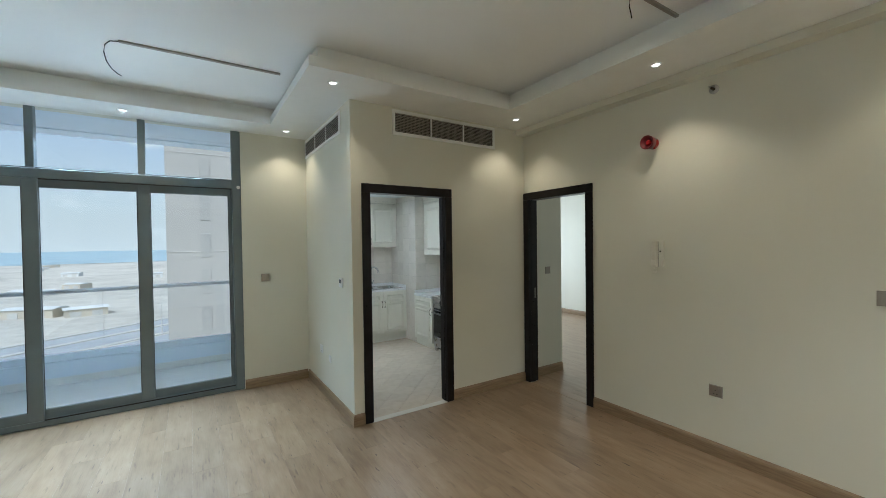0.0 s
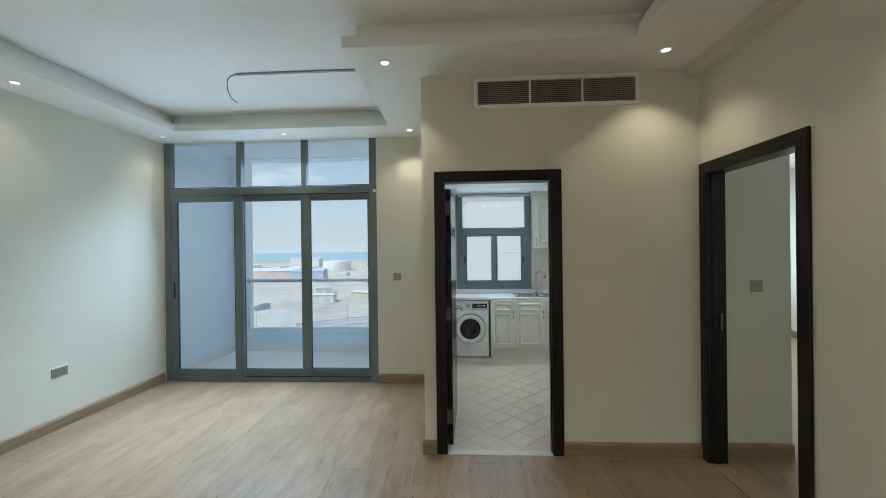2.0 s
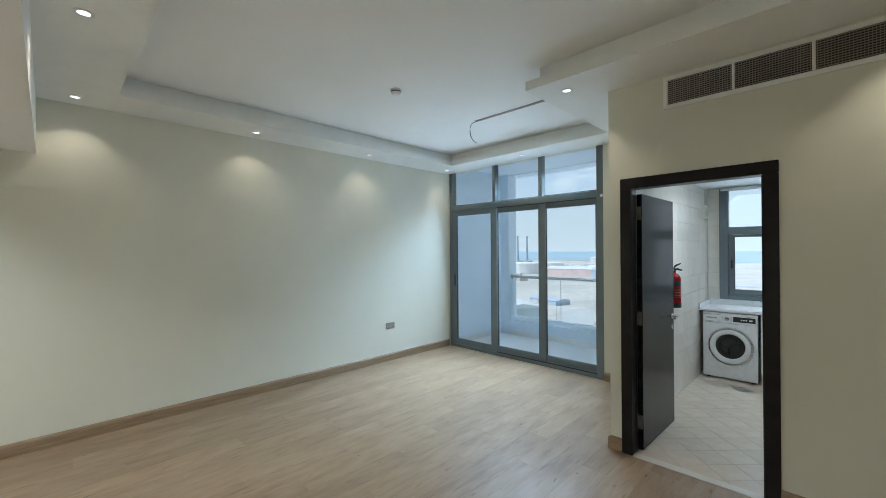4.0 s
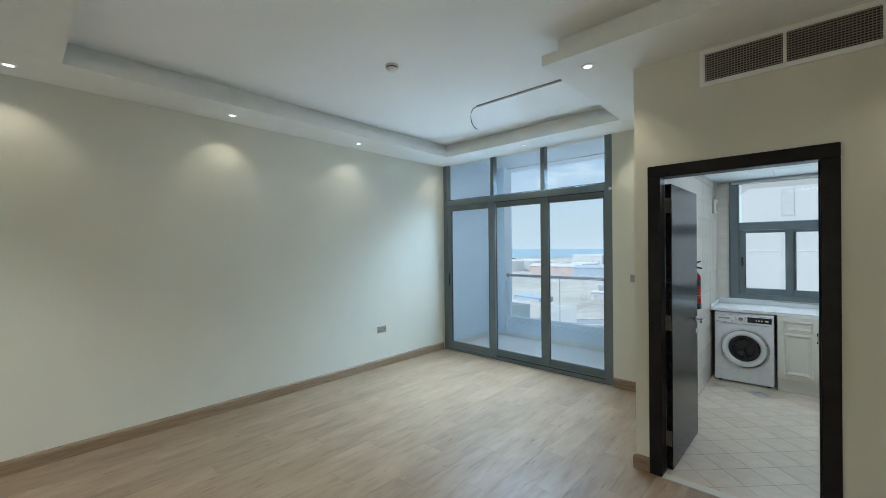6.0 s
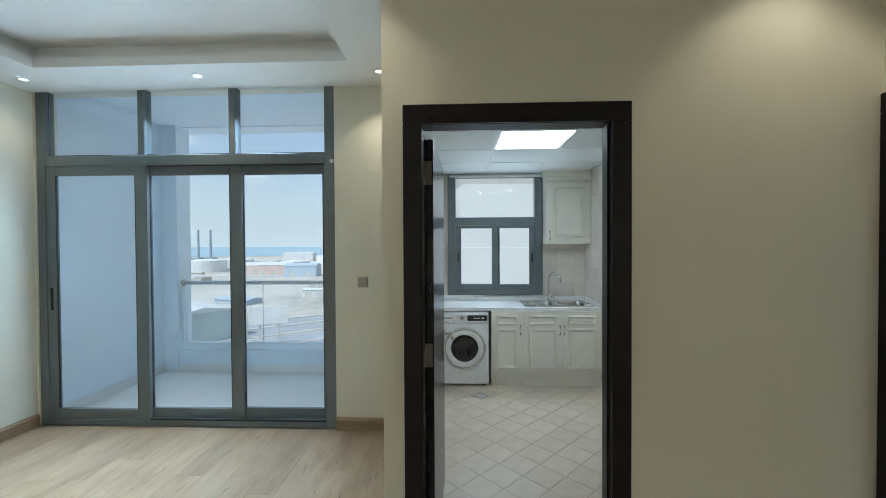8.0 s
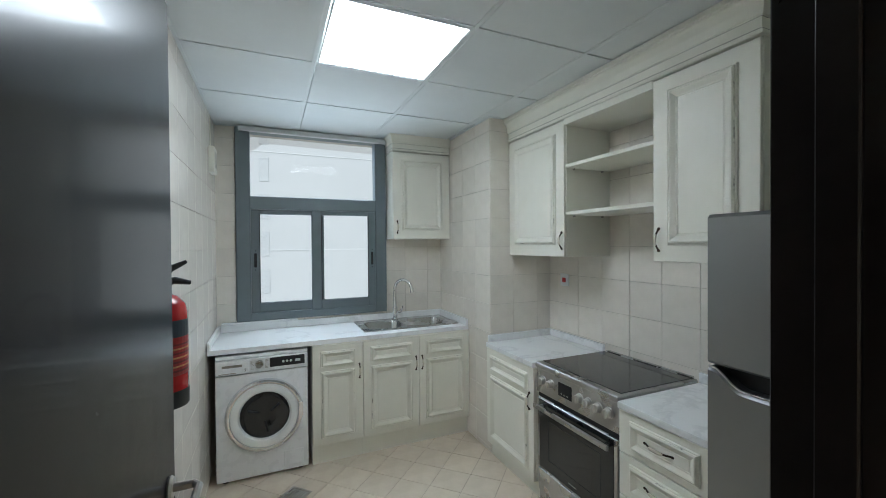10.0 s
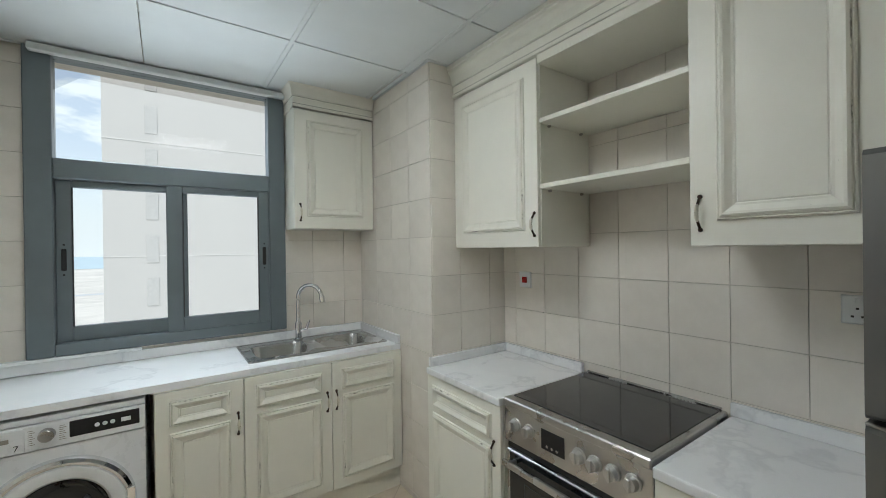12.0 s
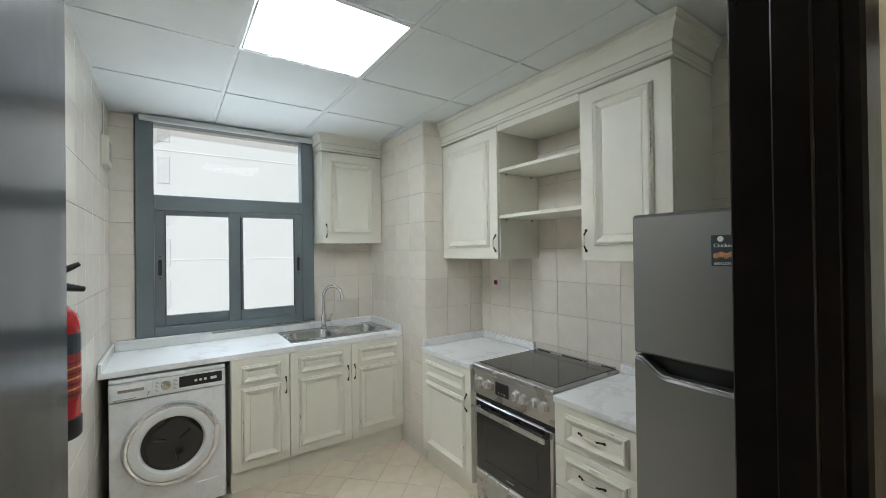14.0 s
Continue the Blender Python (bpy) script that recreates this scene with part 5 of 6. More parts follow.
for u in (-3, 3):
    part("post", boxed((u - 0.3, 0.3, 0), (u + 0.3, 0.9, 13), 0, m), KERB, bb)

# neighbouring white tower
TOWER = plain("white_tower_render", (0.40, 0.39, 0.365), 0.75, vary=0.03, scale=0.2)
TX, TY = -1.6, 43.0
tw = thing("apartment_tower", (TX, TY, GZ), "tall white apartment tower beside the building", "building")
part("facade", boxed((TX, TY, GZ), (TX + 34, TY + 18, 70)), TOWER, tw)
for z in range(-33, 68, 9):
    part("joint_band", boxed((TX - 0.03, TY - 0.04, z + 7.1), (TX + 34.03, TY, z + 7.18)), KERB, tw)
SLOT = plain("tower_window_glass", (0.36, 0.355, 0.335), 0.6, vary=0.1)
for k in range(24):
    z = GZ + 4 + k * 3.4
    w = part("window", boxed((TX + 2.6, TY - 0.06, z), (TX + 3.4, TY - 0.01, z + 2.2), 0.02), SLOT, tw)

# ---- living room fixtures ----


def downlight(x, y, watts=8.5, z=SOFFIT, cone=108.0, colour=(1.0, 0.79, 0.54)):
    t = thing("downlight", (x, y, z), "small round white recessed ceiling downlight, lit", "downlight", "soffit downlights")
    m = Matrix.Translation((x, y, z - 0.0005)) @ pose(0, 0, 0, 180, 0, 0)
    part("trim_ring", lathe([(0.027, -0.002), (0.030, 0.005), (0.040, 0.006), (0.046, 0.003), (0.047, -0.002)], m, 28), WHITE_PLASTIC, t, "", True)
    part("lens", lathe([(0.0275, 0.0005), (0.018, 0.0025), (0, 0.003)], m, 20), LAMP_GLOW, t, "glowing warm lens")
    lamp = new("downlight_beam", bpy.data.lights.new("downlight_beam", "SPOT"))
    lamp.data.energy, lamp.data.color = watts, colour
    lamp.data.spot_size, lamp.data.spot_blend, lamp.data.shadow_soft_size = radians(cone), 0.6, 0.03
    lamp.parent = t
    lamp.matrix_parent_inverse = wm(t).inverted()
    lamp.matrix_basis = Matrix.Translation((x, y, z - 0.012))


# the last two are unseen, carrying on the row's spacing
for x, y in ((3.13, 1.85), (3.14, 3.34), (1.205, 3.375), (1.16, 4.98), (-0.29, 4.99), (-1.72, 4.98), (-1.72, 3.47), (-1.72, 2.0), (-1.72, 0.55), (-0.12, 0.525), (1.5, 0.525), (3.13, 0.5)):
    downlight(x, y, 4.0 if x < -1.5 else 11.0 if (x, y) == (3.13, 1.85) else 8.5)
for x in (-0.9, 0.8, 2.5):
    downlight(x, -1.0, 54.0, 2.465, 150.0, (1.0, 0.93, 0.82))          # unseen fill lamps added under the entrance's dropped ceiling to brighten the room


def grille(name, label, m, w, h, sections, rows, cols, frame=0.032):
    """An air grille: frame, dividers and crossed bars over a black sheet for the shade inside."""
    t = thing(name, m.translation, label, "air grille")
    part("frame", nested(m, 0, 0, w, h, [(0, 0.0005), (0.002, 0.010), (frame - 0.006, 0.012), (frame, 0.006), (frame, 0.001)], False), TRIM_WHITE, t)
    # black sheet on the wall stands in for the unlit depth behind
    part("duct_shade", boxed((frame, frame, 0.0005), (w - frame, h - frame, 0.002), 0, m), BLACK, t, "black sheet painted as the shade behind the bars")
    sw = (w - 2 * frame) / sections
    for k in range(1, sections):
        part("divider", boxed((frame + k * sw - 0.008, frame, 0.002), (frame + k * sw + 0.008, h - frame, 0.012), 0.001, m), TRIM_WHITE, t)
    for s in range(sections):
        x0, x1 = frame + s * sw + (0.008 if s else 0), frame + (s + 1) * sw - (0.008 if s < sections - 1 else 0)
        for r in range(rows):
            z = frame + (r + 0.5) * (h - 2 * frame) / rows
            part("blade", boxed((x0, z - 0.0022, 0.0055), (x1, z + 0.0022, 0.011), 0, m), GREY_METAL_PLATE, t)
        if cols:
            bm = bmesh.new()
            for c in range(cols):
                x = x0 + (c + 0.5) * (x1 - x0) / cols
                box(bm, (x - 0.0014, frame, 0.0105), (x + 0.0014, h - frame, 0.0128), 0, m)
            tagged(part("wire_screen", bm, GREY_METAL_PLATE, t), "fine upright wires of the grille", kind="stuff")
    return t


grille("air_grille", "white supply air grille above the kitchen door", face_pose((1.845, YK, 2.672), (1, 0, 0), (0, -1, 0)), 1.25, 0.24, 3, 12, 26)
grille("air_grille", "white linear air grille on the return wall", face_pose((XK, 5.235, 2.69), (0, -1, 0), (-1, 0, 0)), 1.33, 0.215, 3, 9, 0)


def socket(name, label, m, w, h, mat, rockers, holes=False):
    t = thing(name, m.translation, label, "socket" if holes else "switch")
    part("plate", nested(m, -w / 2, -h / 2, w / 2, h / 2, [(0, 0.0003), (0.001, 0.006), (0.004, 0.009)]), mat, t)
    n = len(rockers)
    for x, y, a, b in rockers:
        part("rocker", boxed((x - a / 2, y - b / 2, 0.008), (x + a / 2, y + b / 2, 0.012), 0.002, m), mat, t)
    if holes:
        for s in ((-w / 4, w / 4) if w > 0.11 else (0,)):
            for dx, dy in ((0, 0.012), (-0.011, -0.012), (0.011, -0.012)):
                part("pin_hole", boxed((s + dx - 0.0035, dy - 0.003 - 0.008, 0.0085), (s + dx + 0.0035, dy + 0.003 - 0.008, 0.0096), 0, m), BLACK, t)
    return t


FM = lambda o: face_pose(o, (1, 0, 0), (0, -1, 0))       # on walls that face -y
RM = lambda o: face_pose(o, (0, -1, 0), (-1, 0, 0))      # on walls that face -x
LM = lambda o: face_pose(o, (0, 1, 0), (1, 0, 0))        # on walls that face +x
socket("light_switch", "champagne metal light switch beside the balcony window", FM((0.952, YW, 1.265)), 0.088, 0.088, GREY_METAL_PLATE, [(-0.018, 0, 0.03, 0.06), (0.018, 0, 0.03, 0.06)])
socket("light_switch", "champagne metal light switch inside the bedroom doorway", FM((3.94, YK + 0.015, 1.285)), 0.088, 0.088, GREY_METAL_PLATE, [(0, 0, 0.05, 0.06)])
socket("light_switch", "champagne metal light switch on the cream wall", RM((XR, 0.765, 1.29)), 0.088, 0.088, GREY_METAL_PLATE, [(0, 0, 0.05, 0.06)])
socket("double_socket", "champagne metal double socket low on the wall", LM((XL, 3.99, 0.515)), 0.148, 0.088, GREY_METAL_PLATE, [(-0.036, 0.028, 0.012, 0.016), (0.036, 0.028, 0.012, 0.016)], True)
socket("power_socket", "champagne metal power socket low on the wall", RM((XR, 1.635, 0.495)), 0.092, 0.088, GREY_METAL_PLATE, [(0.028, 0.026, 0.012, 0.016)], True)
socket("wall_socket", "small white double socket on the return wall", RM((XK, 4.67, 0.48)), 0.088, 0.088, WHITE_PLASTIC, [(0, 0.026, 0.03, 0.016)], True)
socket("wall_socket", "small white data outlet on the return wall", RM((XK, 4.36, 0.44)), 0.07, 0.07, WHITE_PLASTIC, [])
th = thing("thermostat", (XK, 3.94, 1.27), "white wall thermostat with a grey display", "thermostat")
part("case", boxed((-0.045, -0.045, 0.0005), (0.045, 0.045, 0.018), 0.006, RM((XK, 3.94, 1.275)), 2), WHITE_PLASTIC, th)
part("display", boxed((-0.03, -0.005, 0.017), (0.03, 0.03, 0.019), 0.001, RM((XK, 3.94, 1.275))), LABEL_DARK, th, "grey display")


def fire_sounder():
    m = RM((XR, 2.10, 2.455)) @ Matrix.Scale(0.9, 4)
    t = thing("fire_alarm_sounder", (XR, 2.10, 2.455), "red fire alarm sounder on the wall", "fire alarm")
    part("base", lathe([(0.050, 0.0005), (0.054, 0.006), (0.054, 0.05), (0.056, 0.056)], m, 32), RED, t, "", True)
    part("horn", lathe([(0.056, 0.056), (0.060, 0.085), (0.064, 0.118), (0.060, 0.122), (0.054, 0.116), (0.036, 0.085), (0.026, 0.08), (0, 0.08)], m, 36), RED_PLASTIC, t, "dark red horn", True)
    part("cone", lathe([(0.024, 0.0805), (0.022, 0.094), (0.014, 0.102), (0, 0.104)], m, 24), RED, t, "red cone in the mouth", True)
    return t


fire_sounder()
spn = thing("sprinkler", (XR, 1.64, 2.76), "sidewall sprinkler head in the cream wall", "sprinkler")
ms = RM((XR, 1.64, 2.76))
part("escutcheon", lathe([(0.034, 0.0005), (0.034, 0.004), (0.02, 0.012), (0.012, 0.012)], ms, 24), STEEL, spn, "", True)
part("nozzle", cyl(bmesh.new(), ms @ Vector((0, 0, 0.005)), ms @ Vector((0, 0, 0.045)), 0.012, 0.009, 12), BRONZE, spn)
part("deflector", boxed((-0.02, 0.012, 0.03), (0.02, 0.016, 0.058), 0.001, ms), STEEL, spn)


def intercom():
    m = RM((XR, 2.055, 1.525))
    t = thing("intercom_handset", (XR, 2.07, 1.49), "cream intercom phone on the wall with a hanging cord", "intercom")
    part("base", boxed((-0.043, -0.11, 0.0005), (0.043, 0.11, 0.03), 0.008, m, 2), CREAM_PLASTIC, t)
    part("handset", boxed((-0.040, -0.108, 0.031), (0.004, 0.108, 0.060), 0.012, m, 3), CREAM_PLASTIC, t, "cream handset", True)
    # raised grey strip carries the shade of the slit in its colour
    part("slit_shade", boxed((0.005, -0.107, 0.0302), (0.009, 0.107, 0.032), 0, m), GREY_METAL_PLATE, t, "grey strip painted as shade beside the handset")
    part("earpiece", boxed((-0.040, 0.055, 0.030), (0.004, 0.104, 0.068), 0.01, m, 2), CREAM_PLASTIC, t)
    part("mouthpiece", boxed((-0.040, -0.104, 0.030), (0.004, -0.055, 0.068), 0.01, m, 2), CREAM_PLASTIC, t)
    part("button", lathe([(0, 0.036), (0.006, 0.035), (0.007, 0.03)], m @ Matrix.Translation((0.025, 0.02, 0)), 14), BLACK, t, "small black button")
    pts = [m @ Vector((-0.02 + 0.012 * math.sin(k * 0.5) + 0.004 * math.cos(2.6 * k), -0.11 - 0.05 * math.sin(math.pi * min(1, k / 22)) + 0.003 * math.sin(2.6 * k), 0.03 + 0.004 * math.sin(2.6 * k))) for k in range(24)]
    part("cord", tube(pts, 0.0035, 6), CREAM_PLASTIC, t, "coiled cream cord", True)
    return t


intercom()


def conduit(a, b, loop, label):
    t = thing("ceiling_conduit", a, label, "conduit")
    a, b = Vector(a), Vector(b)
    d = (b - a).normalized()
    s = Vector((-d.y, d.x, 0)) * 0.012
    bm = bmesh.new()
    lo = [bm.verts.new(p + q - Vector((0, 0, 0.014))) for p in (a, b) for q in (s, -s)]
    hi = [bm.verts.new(p + q) for p in (a, b) for q in (s, -s)]
    for f in ((0, 1, 3, 2),):
        bm.faces.new([lo[k] for k in f])
        bm.faces.new([hi[k] for k in f])
    for p, q in ((0, 1), (1, 3), (3, 2), (2, 0)):
        bm.faces.new((lo[p], lo[q], hi[q], hi[p]))
    part("trunking", bm, GREY_METAL_PLATE, t, "thin grey cable trunking")
    part("wire", tube(loop, 0.0035, 6), BLACK, t, "loose black lamp wire", True)
    return t


conduit((-0.18, 3.87, CEIL), (0.90, 3.87, CEIL), [(-0.18 + dx, 3.87, CEIL - dz) for dx, dz in ((0.0, 0.008), (-0.05, 0.018), (-0.078, 0.05), (-0.084, 0.10), (-0.072, 0.16), (-0.045, 0.21), (-0.01, 0.24), (0.012, 0.25))], "thin grey cable trunking on the ceiling with a loose black wire")
conduit((2.50, 1.61, CEIL), (2.95, 1.61, CEIL), [(2.50 + dx, 1.61, CEIL - dz) for dx, dz in ((0.0, 0.008), (-0.05, 0.02), (-0.08, 0.06), (-0.085, 0.11), (-0.06, 0.17))], "short grey cable trunking on the ceiling with a loose wire")
smd = thing("smoke_detector", (-0.16, 2.69, CEIL), "white smoke detector on the living room ceiling", "smoke detector")
mm = Matrix.Translation((-0.12, 2.66, CEIL)) @ pose(0, 0, 0, 180, 0, 0)
part("base", lathe([(0.052, 0.0), (0.054, 0.008), (0.05, 0.014)], mm, 32), WHITE_PLASTIC, smd, "", True)
part("chamber", lathe([(0.046, 0.014), (0.044, 0.030), (0.030, 0.046), (0, 0.048)], mm, 32), WHITE_PLASTIC, smd, "", True)
part("slots", lathe([(0.0462, 0.017), (0.047, 0.02), (0.0455, 0.026)], mm, 32), BLACK, smd)
sp2 = thing("sprinkler", (2.72, 4.37, KZ), "pendent sprinkler head in the kitchen ceiling", "sprinkler")
mm = Matrix.Translation((2.76, 4.40, KZ)) @ pose(0, 0, 0, 180, 0, 0)
part("escutcheon", lathe([(0.036, -0.001), (0.034, 0.005), (0.014, 0.012)], mm, 24), STEEL, sp2, "", True)
part("nozzle", lathe([(0.012, 0.01), (0.009, 0.04), (0.02, 0.042), (0.02, 0.045), (0, 0.046)], mm, 16), BRONZE, sp2, "", True)
seal = thing("sealant_blob", (0.70, 5.258, 2.29), "blob of white sealant on the window frame corner", "sealant")
part("blob", lathe([(0.016, 0.0), (0.02, 0.004), (0.012, 0.010), (0, 0.012)], FM((0.69, 5.2625, 2.30)), 9), WHITE_PLASTIC, seal, "", True)

# ---- kitchen fixtures ----
cs = socket("cooker_switch", "white cooker switch with a red rocker on the tiles", RM((KX1 - 0.006, 5.735, 1.26)), 0.088, 0.092, WHITE_PLASTIC, [])
part("red_rocker", boxed((-0.018, -0.018, 0.008), (0.018, 0.016, 0.013), 0.002, RM((KX1 - 0.006, 5.735, 1.26))), RED, cs, "red rocker")
FS = RM((KX1 - 0.006, 4.365, 1.245))
PLUG_GREY = plain("grey_rubber_plug", (0.10, 0.115, 0.115), 0.5, vary=0.05)
fs = socket("fridge_socket", "white double socket beside the fridge with a grey plug", FS, 0.148, 0.088, WHITE_PLASTIC, [(-0.036, 0.028, 0.012, 0.016), (0.045, 0.028, 0.02, 0.014)], True)
part("plug", boxed((0.012, -0.03, 0.009), (0.06, 0.018, 0.045), 0.008, FS, 2), PLUG_GREY, fs, "grey moulded plug")
part("cable", tube([FS @ Vector(p) for p in ((0.036, -0.02, 0.028), (0.036, -0.06, 0.03), (0.038, -0.12, 0.022), (0.046, -0.19, 0.016), (0.062, -0.27, 0.014), (0.07, -0.372, 0.03))], 0.0055, 8), PLUG_GREY, fs, "grey cable hanging from the plug", True)
ch = thing("door_chime", (KX0 + 0.008, 6.62, 2.1), "cream door chime box on the tiled wall", "door chime")
mc = LM((KX0 + 0.0085, 6.565, 2.12))
part("case", boxed((-0.08, -0.088, 0), (0.08, 0.088, 0.036), 0.006, mc, 2), CREAM_PLASTIC, ch)
for k in range(9):
    part("louvre", boxed((-0.055, -0.05 + k * 0.0125, 0.0355), (0.055, -0.045 + k * 0.0125, 0.0375), 0, mc), GREY_METAL_PLATE, ch)
part("cable", tube([mc @ Vector((0.0, 0.085, 0.004)), mc @ Vector((0.0, 0.30, 0.004))], 0.003, 6), CREAM_PLASTIC, ch)


def extinguisher():
    x, y, z = 1.565, 4.92, 1.03
    t = thing("fire_extinguisher", (x, y, z), "red dry powder fire extinguisher hung on the tiled wall", "fire extinguisher")
    M = Matrix.Translation((x, y, z)) @ Matrix.Diagonal((0.95, 0.95, 0.80, 1))
    part("cylinder", lathe([(0, 0), (0.06, 0.0), (0.066, 0.01), (0.066, 0.36), (0.060, 0.395), (0.038, 0.425), (0.02, 0.435), (0.02, 0.45), (0, 0.45)], M, 32), RED, t, "", True)
    part("base_ring", lathe([(0.0665, -0.006), (0.069, 0.0), (0.069, 0.055), (0.0665, 0.06)], M, 32), BLACK, t, "black base ring", True)
    part("label", lathe([(0.0663, 0.12), (0.0668, 0.121), (0.0668, 0.30), (0.0663, 0.301)], M, 32), plain("dark_red_label_print", (0.30, 0.02, 0.02), 0.4, vary=0.2, scale=60), t)
    part("label_band", lathe([(0.0668, 0.27), (0.0672, 0.271), (0.0672, 0.335), (0.0668, 0.336)], M, 32), LABEL_DARK, t, "dark blue band")
    for k in range(7):
        part("label_line", lathe([(0.0668, 0.135 + k * 0.017), (0.0673, 0.136 + k * 0.017), (0.0673, 0.141 + k * 0.017), (0.0668, 0.142 + k * 0.017)], M, 32), LABEL_ORANGE if k % 2 else RED_PLASTIC, t)
    part("valve", lathe([(0.02, 0.44), (0.018, 0.49), (0.01, 0.50), (0, 0.50)], M, 16), BRONZE, t, "", True)
    part("carry_handle", tube([M @ Vector((0, 0.0, 0.478)), M @ Vector((0.03, 0.008, 0.487)), M @ Vector((0.072, 0.025, 0.475))], [0.011, 0.012, 0.007], 8), BLACK, t)
    part("squeeze_lever", tube([M @ Vector((0, -0.012, 0.505)), M @ Vector((0.02, 0.0, 0.535)), M @ Vector((0.062, 0.018, 0.562))], [0.009, 0.011, 0.006], 8), BLACK, t)
    part("hose", tube([M @ Vector(p) for p in ((0.0, -0.02, 0.475), (0.0, -0.075, 0.47), (0.01, -0.095, 0.40), (0.012, -0.085, 0.25), (0.012, -0.082, 0.10))], 0.010, 10), BLACK, t, "", True)
    part("bracket", boxed((KX0 + 0.006, y - 0.02, z + 0.31), (x - 0.02, y + 0.02, z + 0.36), 0.003), BLACK, t, "black wall bracket")
    return t


extinguisher()
dr = thing("floor_drain", (1.99, 5.98, 0), "grey steel floor drain grating set among the tiles", "floor drain")
md = pose(1.99, 5.98, 0.0, 0, 0, 45)
part("frame", nested(md, -0.075, -0.075, 0.075, 0.075, [(0, 0.0008), (0.001, 0.003), (0.012, 0.003), (0.013, 0.0012)]), GREY_METAL_PLATE, dr)
for k in range(7):
    part("slot", boxed((-0.055, -0.054 + k * 0.018, 0.001), (0.055, -0.046 + k * 0.018, 0.0028), 0, md), STEEL, dr)

# kitchen ceiling: tiles in a white grid, one of them a light panel
GX = [KX0, 2.09, 2.69, 3.29, KX1]
GY = [KY0, 4.31, 4.91, 5.51, 6.11, KY1]
bm = bmesh.new()
bars_bm = bmesh.new()
for i in range(4):
    for j in range(5):
        if (i, j) == (1, 2):
            continue
        if i == 3 and j == 4:
            continue
        x1 = GX[i + 1]
        box(bm, (GX[i] + 0.010, GY[j] + 0.010, KZ + 0.004), (x1 - 0.010, GY[j + 1] - 0.010, KZ + 0.018), 0.003)
structure("ceiling_kitchen", bm, CEIL_TILE, "suspended white ceiling tiles in a grid", "ceiling")
for x in GX[1:4]:
    box(bars_bm, (x - 0.014, KY0, KZ + 0.001), (x + 0.006, KY1, KZ + 0.02))
for y in GY[1:5]:
    box(bars_bm, (KX0, y - 0.006, KZ + 0.0015), (KX1, y + 0.014, KZ + 0.0195))
for lo, hi in (((KX0, KY0, KZ + 0.0), (KX0 + 0.022, KY1, KZ + 0.02)), ((KX1 - 0.022, KY0, KZ), (KX1, COLY, KZ + 0.02)), ((KX0 + 0.022, KY0, KZ), (KX1 - 0.022, KY0 + 0.022, KZ + 0.02)), ((KX0 + 0.022, KY1 - 0.022, KZ), (COLX, KY1, KZ + 0.02)), ((COLX - 0.022, COLY - 0.022, KZ), (COLX, KY1 - 0.022, KZ + 0.02)), ((COLX, COLY - 0.022, KZ), (KX1 - 0.022, COLY, KZ + 0.02))):
    box(bars_bm, lo, hi)
structure("ceiling_kitchen_grid", bars_bm, GRID_WHITE, "white metal grid of the suspended ceiling", "ceiling")
lp = thing("ceiling_light_panel", (2.39, 5.21, KZ), "square white light panel in the kitchen ceiling, lit", "ceiling light")
part("frame", nested(Matrix.Translation((0, 0, KZ)) @ Matrix.Diagonal((1, 1, -1, 1)), 2.102, 4.922, 2.678, 5.498, [(0, -0.012), (0, -0.002), (0.008, -0.002), (0.010, -0.006)], False), GRID_WHITE, lp)
part("diffuser", boxed((2.111, 4.931, KZ + 0.005), (2.669, 5.489, KZ + 0.012)), PANEL_GLOW, lp, "glowing white diffuser")

# ---- pieces: planks, floor tiles, wall tiles ----


def piece(name, me, mat, parent, m):
    if not me.materials:
        me.materials.append(mat)
    ob = new(name, me)
    ob.parent = parent
    ob.matrix_parent_inverse = wm(parent).inverted()
    ob.matrix_basis = m
    return ob


def slab_mesh(name, w, h, t, bev):
    """A low block with chamfered upper edges, centred, its top at z = 0."""
    me = bpy.data.meshes.new(name)
    a, b = w / 2, h / 2
    v = [(x * s, y * q, z) for s, q, z in ((a, b, -t),) for x, y in ((-1, -1), (1, -1), (1, 1), (-1, 1))]
    v += [(x * a, y * b, -bev) for x, y in ((-1, -1), (1, -1), (1, 1), (-1, 1))]
    v += [(x * (a - bev), y * (b - bev), 0) for x, y in ((-1, -1), (1, -1), (1, 1), (-1, 1))]
    f = [(8, 9, 10, 11)]
    for o in (0, 4):
        f += [(o + k, o + (k + 1) % 4, o + 4 + (k + 1) % 4, o + 4 + k) for k in range(4)]
    me.from_pydata(v, [], f)
    return me


floor = bpy.data.objects["floor"]
PL, PW = 1.22, 0.196
cache = {}


def plank(x0, x1, y0, y1):
    w, h = round(x1 - x0, 3), round(y1 - y0, 3)
    if w < 0.02 or h < 0.02:
        return
    if (w, h) not in cache:
        cache[(w, h)] = slab_mesh("plank", w - 0.0004, h - 0.0004, 0.010, 0.0007)
    piece("plank", cache[(w, h)], PLANK, floor, Matrix.Translation(((x0 + x1) / 2, (y0 + y1) / 2, 0)))


col, x = 0, XL
while x < XR:
    x1 = min(x + PW, XR)
    far = YW if x < XK - 0.05 else YK
    y = YB - (col * 0.47) % PL
    while y < far:
        plank(x, min(x1, XK) if far == YW and y > YK - 0.01 else x1, max(y, YB), min(y + PL, far))
        y += PL
    x, col = x1, col + 1
# laminate in the window and door openings
plank(-1.94, 0.715, YW, YW + 0.012)
plank(XR, XR + 0.12, 2.72, 3.55)

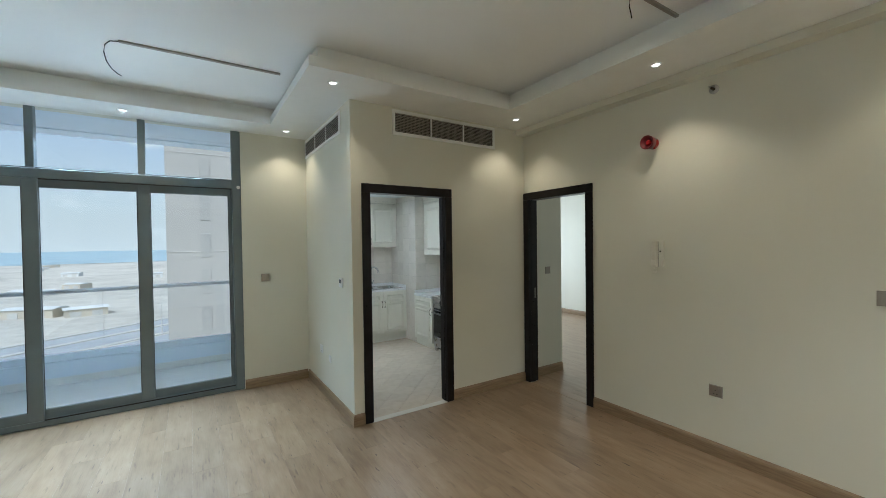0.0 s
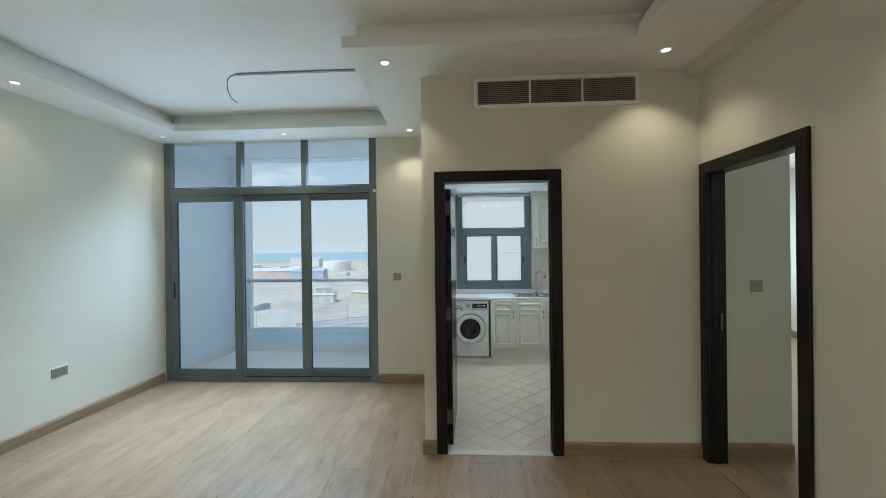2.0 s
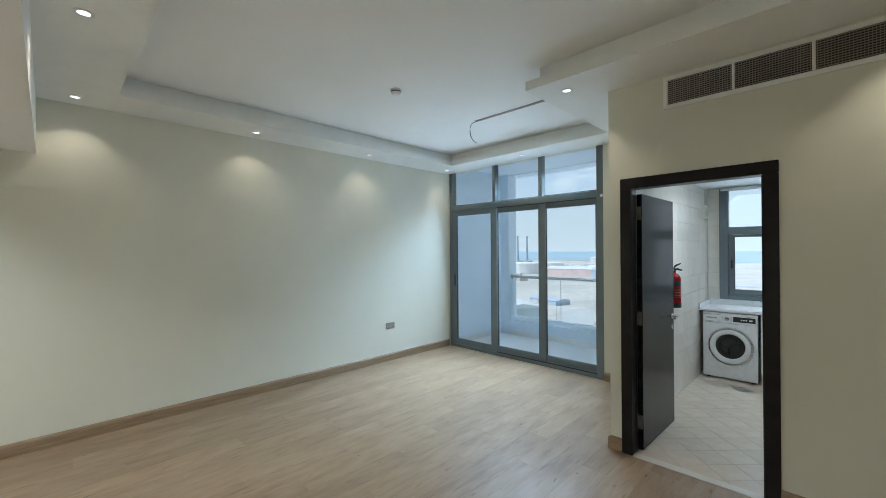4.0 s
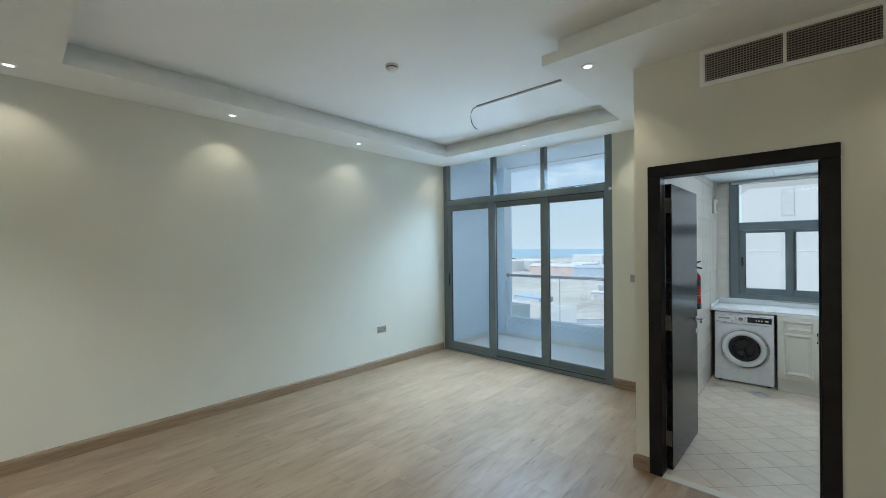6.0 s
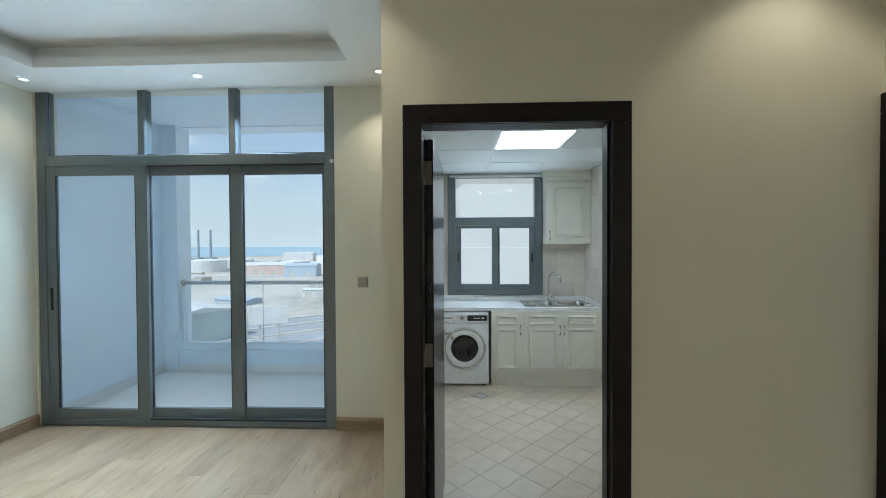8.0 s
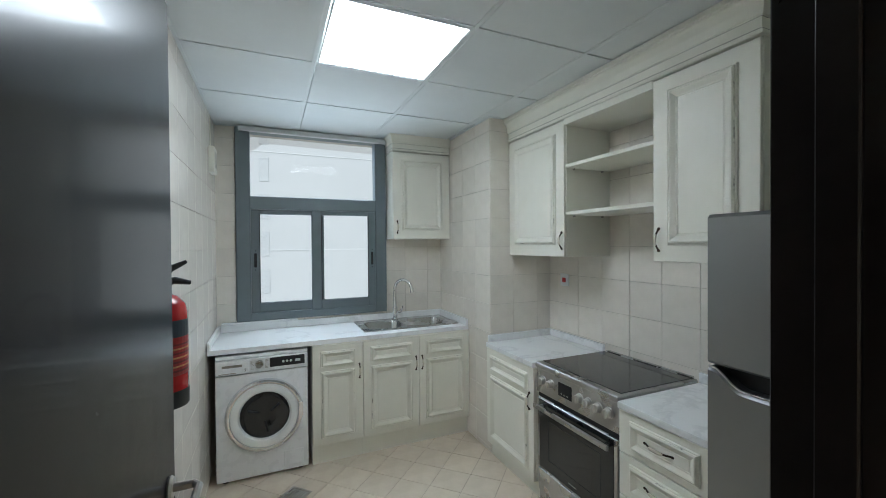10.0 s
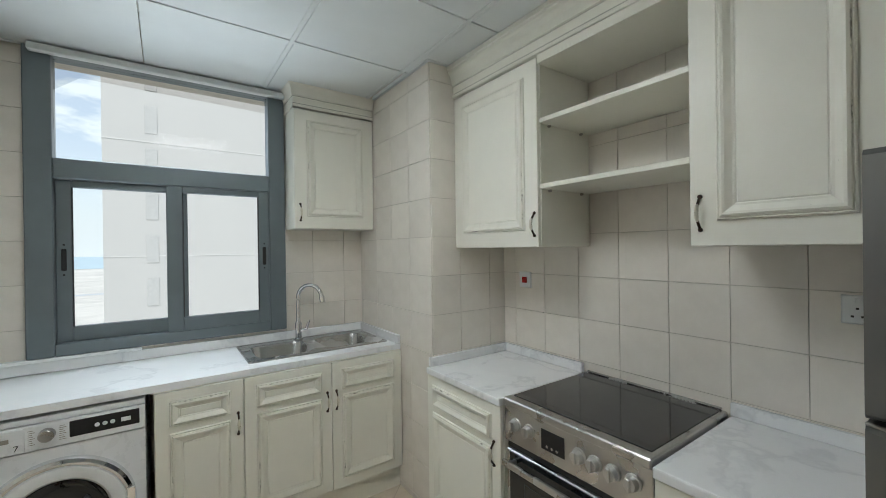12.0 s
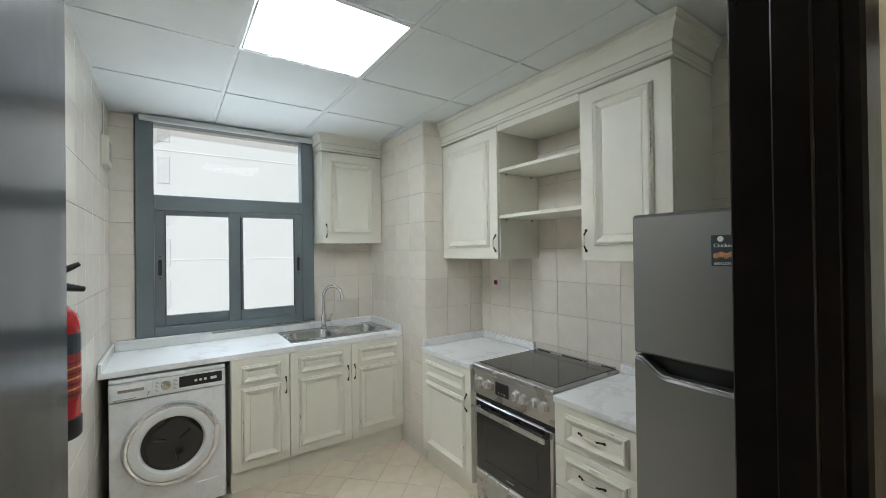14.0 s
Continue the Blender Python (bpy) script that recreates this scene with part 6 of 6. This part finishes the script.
kf_ob = bpy.data.objects["floor_kitchen"]
T = 0.207
tile_me = slab_mesh("floor_tile", T - 0.0028, T - 0.0028, 0.003, 0.0008)
for i in range(-14, 30):
    for j in range(-20, 20):
        cx = 1.906 + (i + j) * T / math.sqrt(2)
        cy = 4.419 + (i - j) * T / math.sqrt(2)
        r = T / math.sqrt(2)
        if cx + r < KX0 or cx - r > KX1 or cy + r < 3.65 or cy - r > KY1:
            continue
        m = pose(cx, cy, 0, 0, 0, 45)
        if cx - r >= KX0 and cx + r <= KX1 and cy - r >= 3.65 and cy + r <= KY1:
            piece("floor_tile", tile_me, FLOOR_TILE, kf_ob, m)
            continue
        bm = bmesh.new()
        bm.from_mesh(tile_me)
        bmesh.ops.transform(bm, matrix=m, verts=bm.verts)
        for co, no in (((KX0 + 0.002, 0, 0), (-1, 0, 0)), ((KX1 - 0.002, 0, 0), (1, 0, 0)), ((0, 3.65, 0), (0, -1, 0)), ((0, KY1 - 0.002, 0), (0, 1, 0))):
            bmesh.ops.bisect_plane(bm, geom=bm.verts[:] + bm.edges[:] + bm.faces[:], plane_co=co, plane_no=no, clear_outer=True)
        bmesh.ops.transform(bm, matrix=m.inverted(), verts=bm.verts)
        if not bm.faces:
            bm.free()
            continue
        me = bpy.data.meshes.new("floor_tile")
        bm.to_mesh(me)
        bm.free()
        piece("floor_tile", me, FLOOR_TILE, kf_ob, m)

tile_cache = {}


def tile_wall(parent, frame_m, u0, u1, z0, z1, su, sz, holes=(), pu=0.217, pz=0.211):
    """Wall tiles over a rectangle; joints pass through u = su and z = sz; holes are left out."""
    us = [u0] + [su + k * pu for k in range(-40, 41) if u0 + 0.012 < su + k * pu < u1 - 0.012] + [u1]
    zs = [z0] + [sz + k * pz for k in range(-40, 41) if z0 + 0.012 < sz + k * pz < z1 - 0.012] + [z1]

    def put(a, b, c, d):
        w, h = round(b - a, 3), round(d - c, 3)
        if w < 0.012 or h < 0.012:
            return
        if (w, h) not in tile_cache:
            tile_cache[(w, h)] = slab_mesh("wall_tile", w - 0.002, h - 0.002, 0.008, 0.0010)
        piece("wall_tile", tile_cache[(w, h)], WALL_TILE, parent, frame_m @ Matrix.Translation(((a + b) / 2, (c + d) / 2, 0.0055)))

    for a, b in zip(us, us[1:]):
        for c, d in zip(zs, zs[1:]):
            hit = [o for o in holes if a < o[1] and b > o[0] and c < o[3] and d > o[2]]
            if not hit:
                put(a, b, c, d)
                continue
            o = hit[0]
            if a < o[0]:
                put(a, o[0], c, d)
            if b > o[1]:
                put(o[1], b, c, d)
            if c < o[2]:
                put(max(a, o[0]), min(b, o[1]), c, o[2])
            if d > o[3]:
                put(max(a, o[0]), min(b, o[1]), o[3], d)


D = bpy.data.objects
# local u runs along -y from the column on the cooker wall
tile_wall(D["wall_kitchen_right"], RM((KX1, COLY, 0)), 0.0, COLY - KY0 + 0.045, 0.0, KZ, COLY - 5.381, 1.297)
tile_wall(D["kitchen_column"], FM((COLX, COLY, 0)), 0.0, KX1 - COLX, 0.0, KZ, 0.19, 1.297)
tile_wall(D["kitchen_column"], RM((COLX, KY1, 0)), 0.0, KY1 - COLY, 0.0, KZ, 0.05, 1.297)
tile_wall(D["wall_kitchen_window"], FM((KX0, KY1, 0)), 0.0, COLX - KX0, 0.0, KZ, 0.20, 1.297, [(KW[0] - KX0, KW[1] - KX0, KW[2], KZ + 1)])
tile_wall(D["wall_kitchen_left"], LM((KX0 + 0.003, KY0 - 0.045, 0)), 0.0, KY1 - KY0 + 0.045, 0.0, KZ, 0.1, 1.297)

# the whole kitchen is shifted back to fit the camera's views through its door
DEEPER = 0.05
IN_KITCHEN = ("base_cabinet", "sink_cabinet", "drawer_cabinet", "sink_worktop", "cooker_worktop", "fridge_worktop", "kitchen_sink", "mixer_tap", "washing_machine", "electric_cooker",
              "fridge_freezer", "fridge_magnet", "wall_cabinet", "open_shelf_unit", "cabinet_cornice", "window_kitchen", "window_1_blind_track", "cooker_switch", "fridge_socket",
              "door_chime", "fire_extinguisher", "floor_drain", "ceiling_light_panel", "ceiling_kitchen", "ceiling_kitchen_grid", "wall_kitchen_window", "wall_kitchen_right",
              "wall_kitchen_left", "kitchen_column", "floor_kitchen")
for ob in list(scene.objects):
    if ob.parent is None and (ob.name.split(".")[0] in IN_KITCHEN or (ob.name.startswith("sprinkler") and ob.location.z < 2.6)):
        ob.location.y += DEEPER
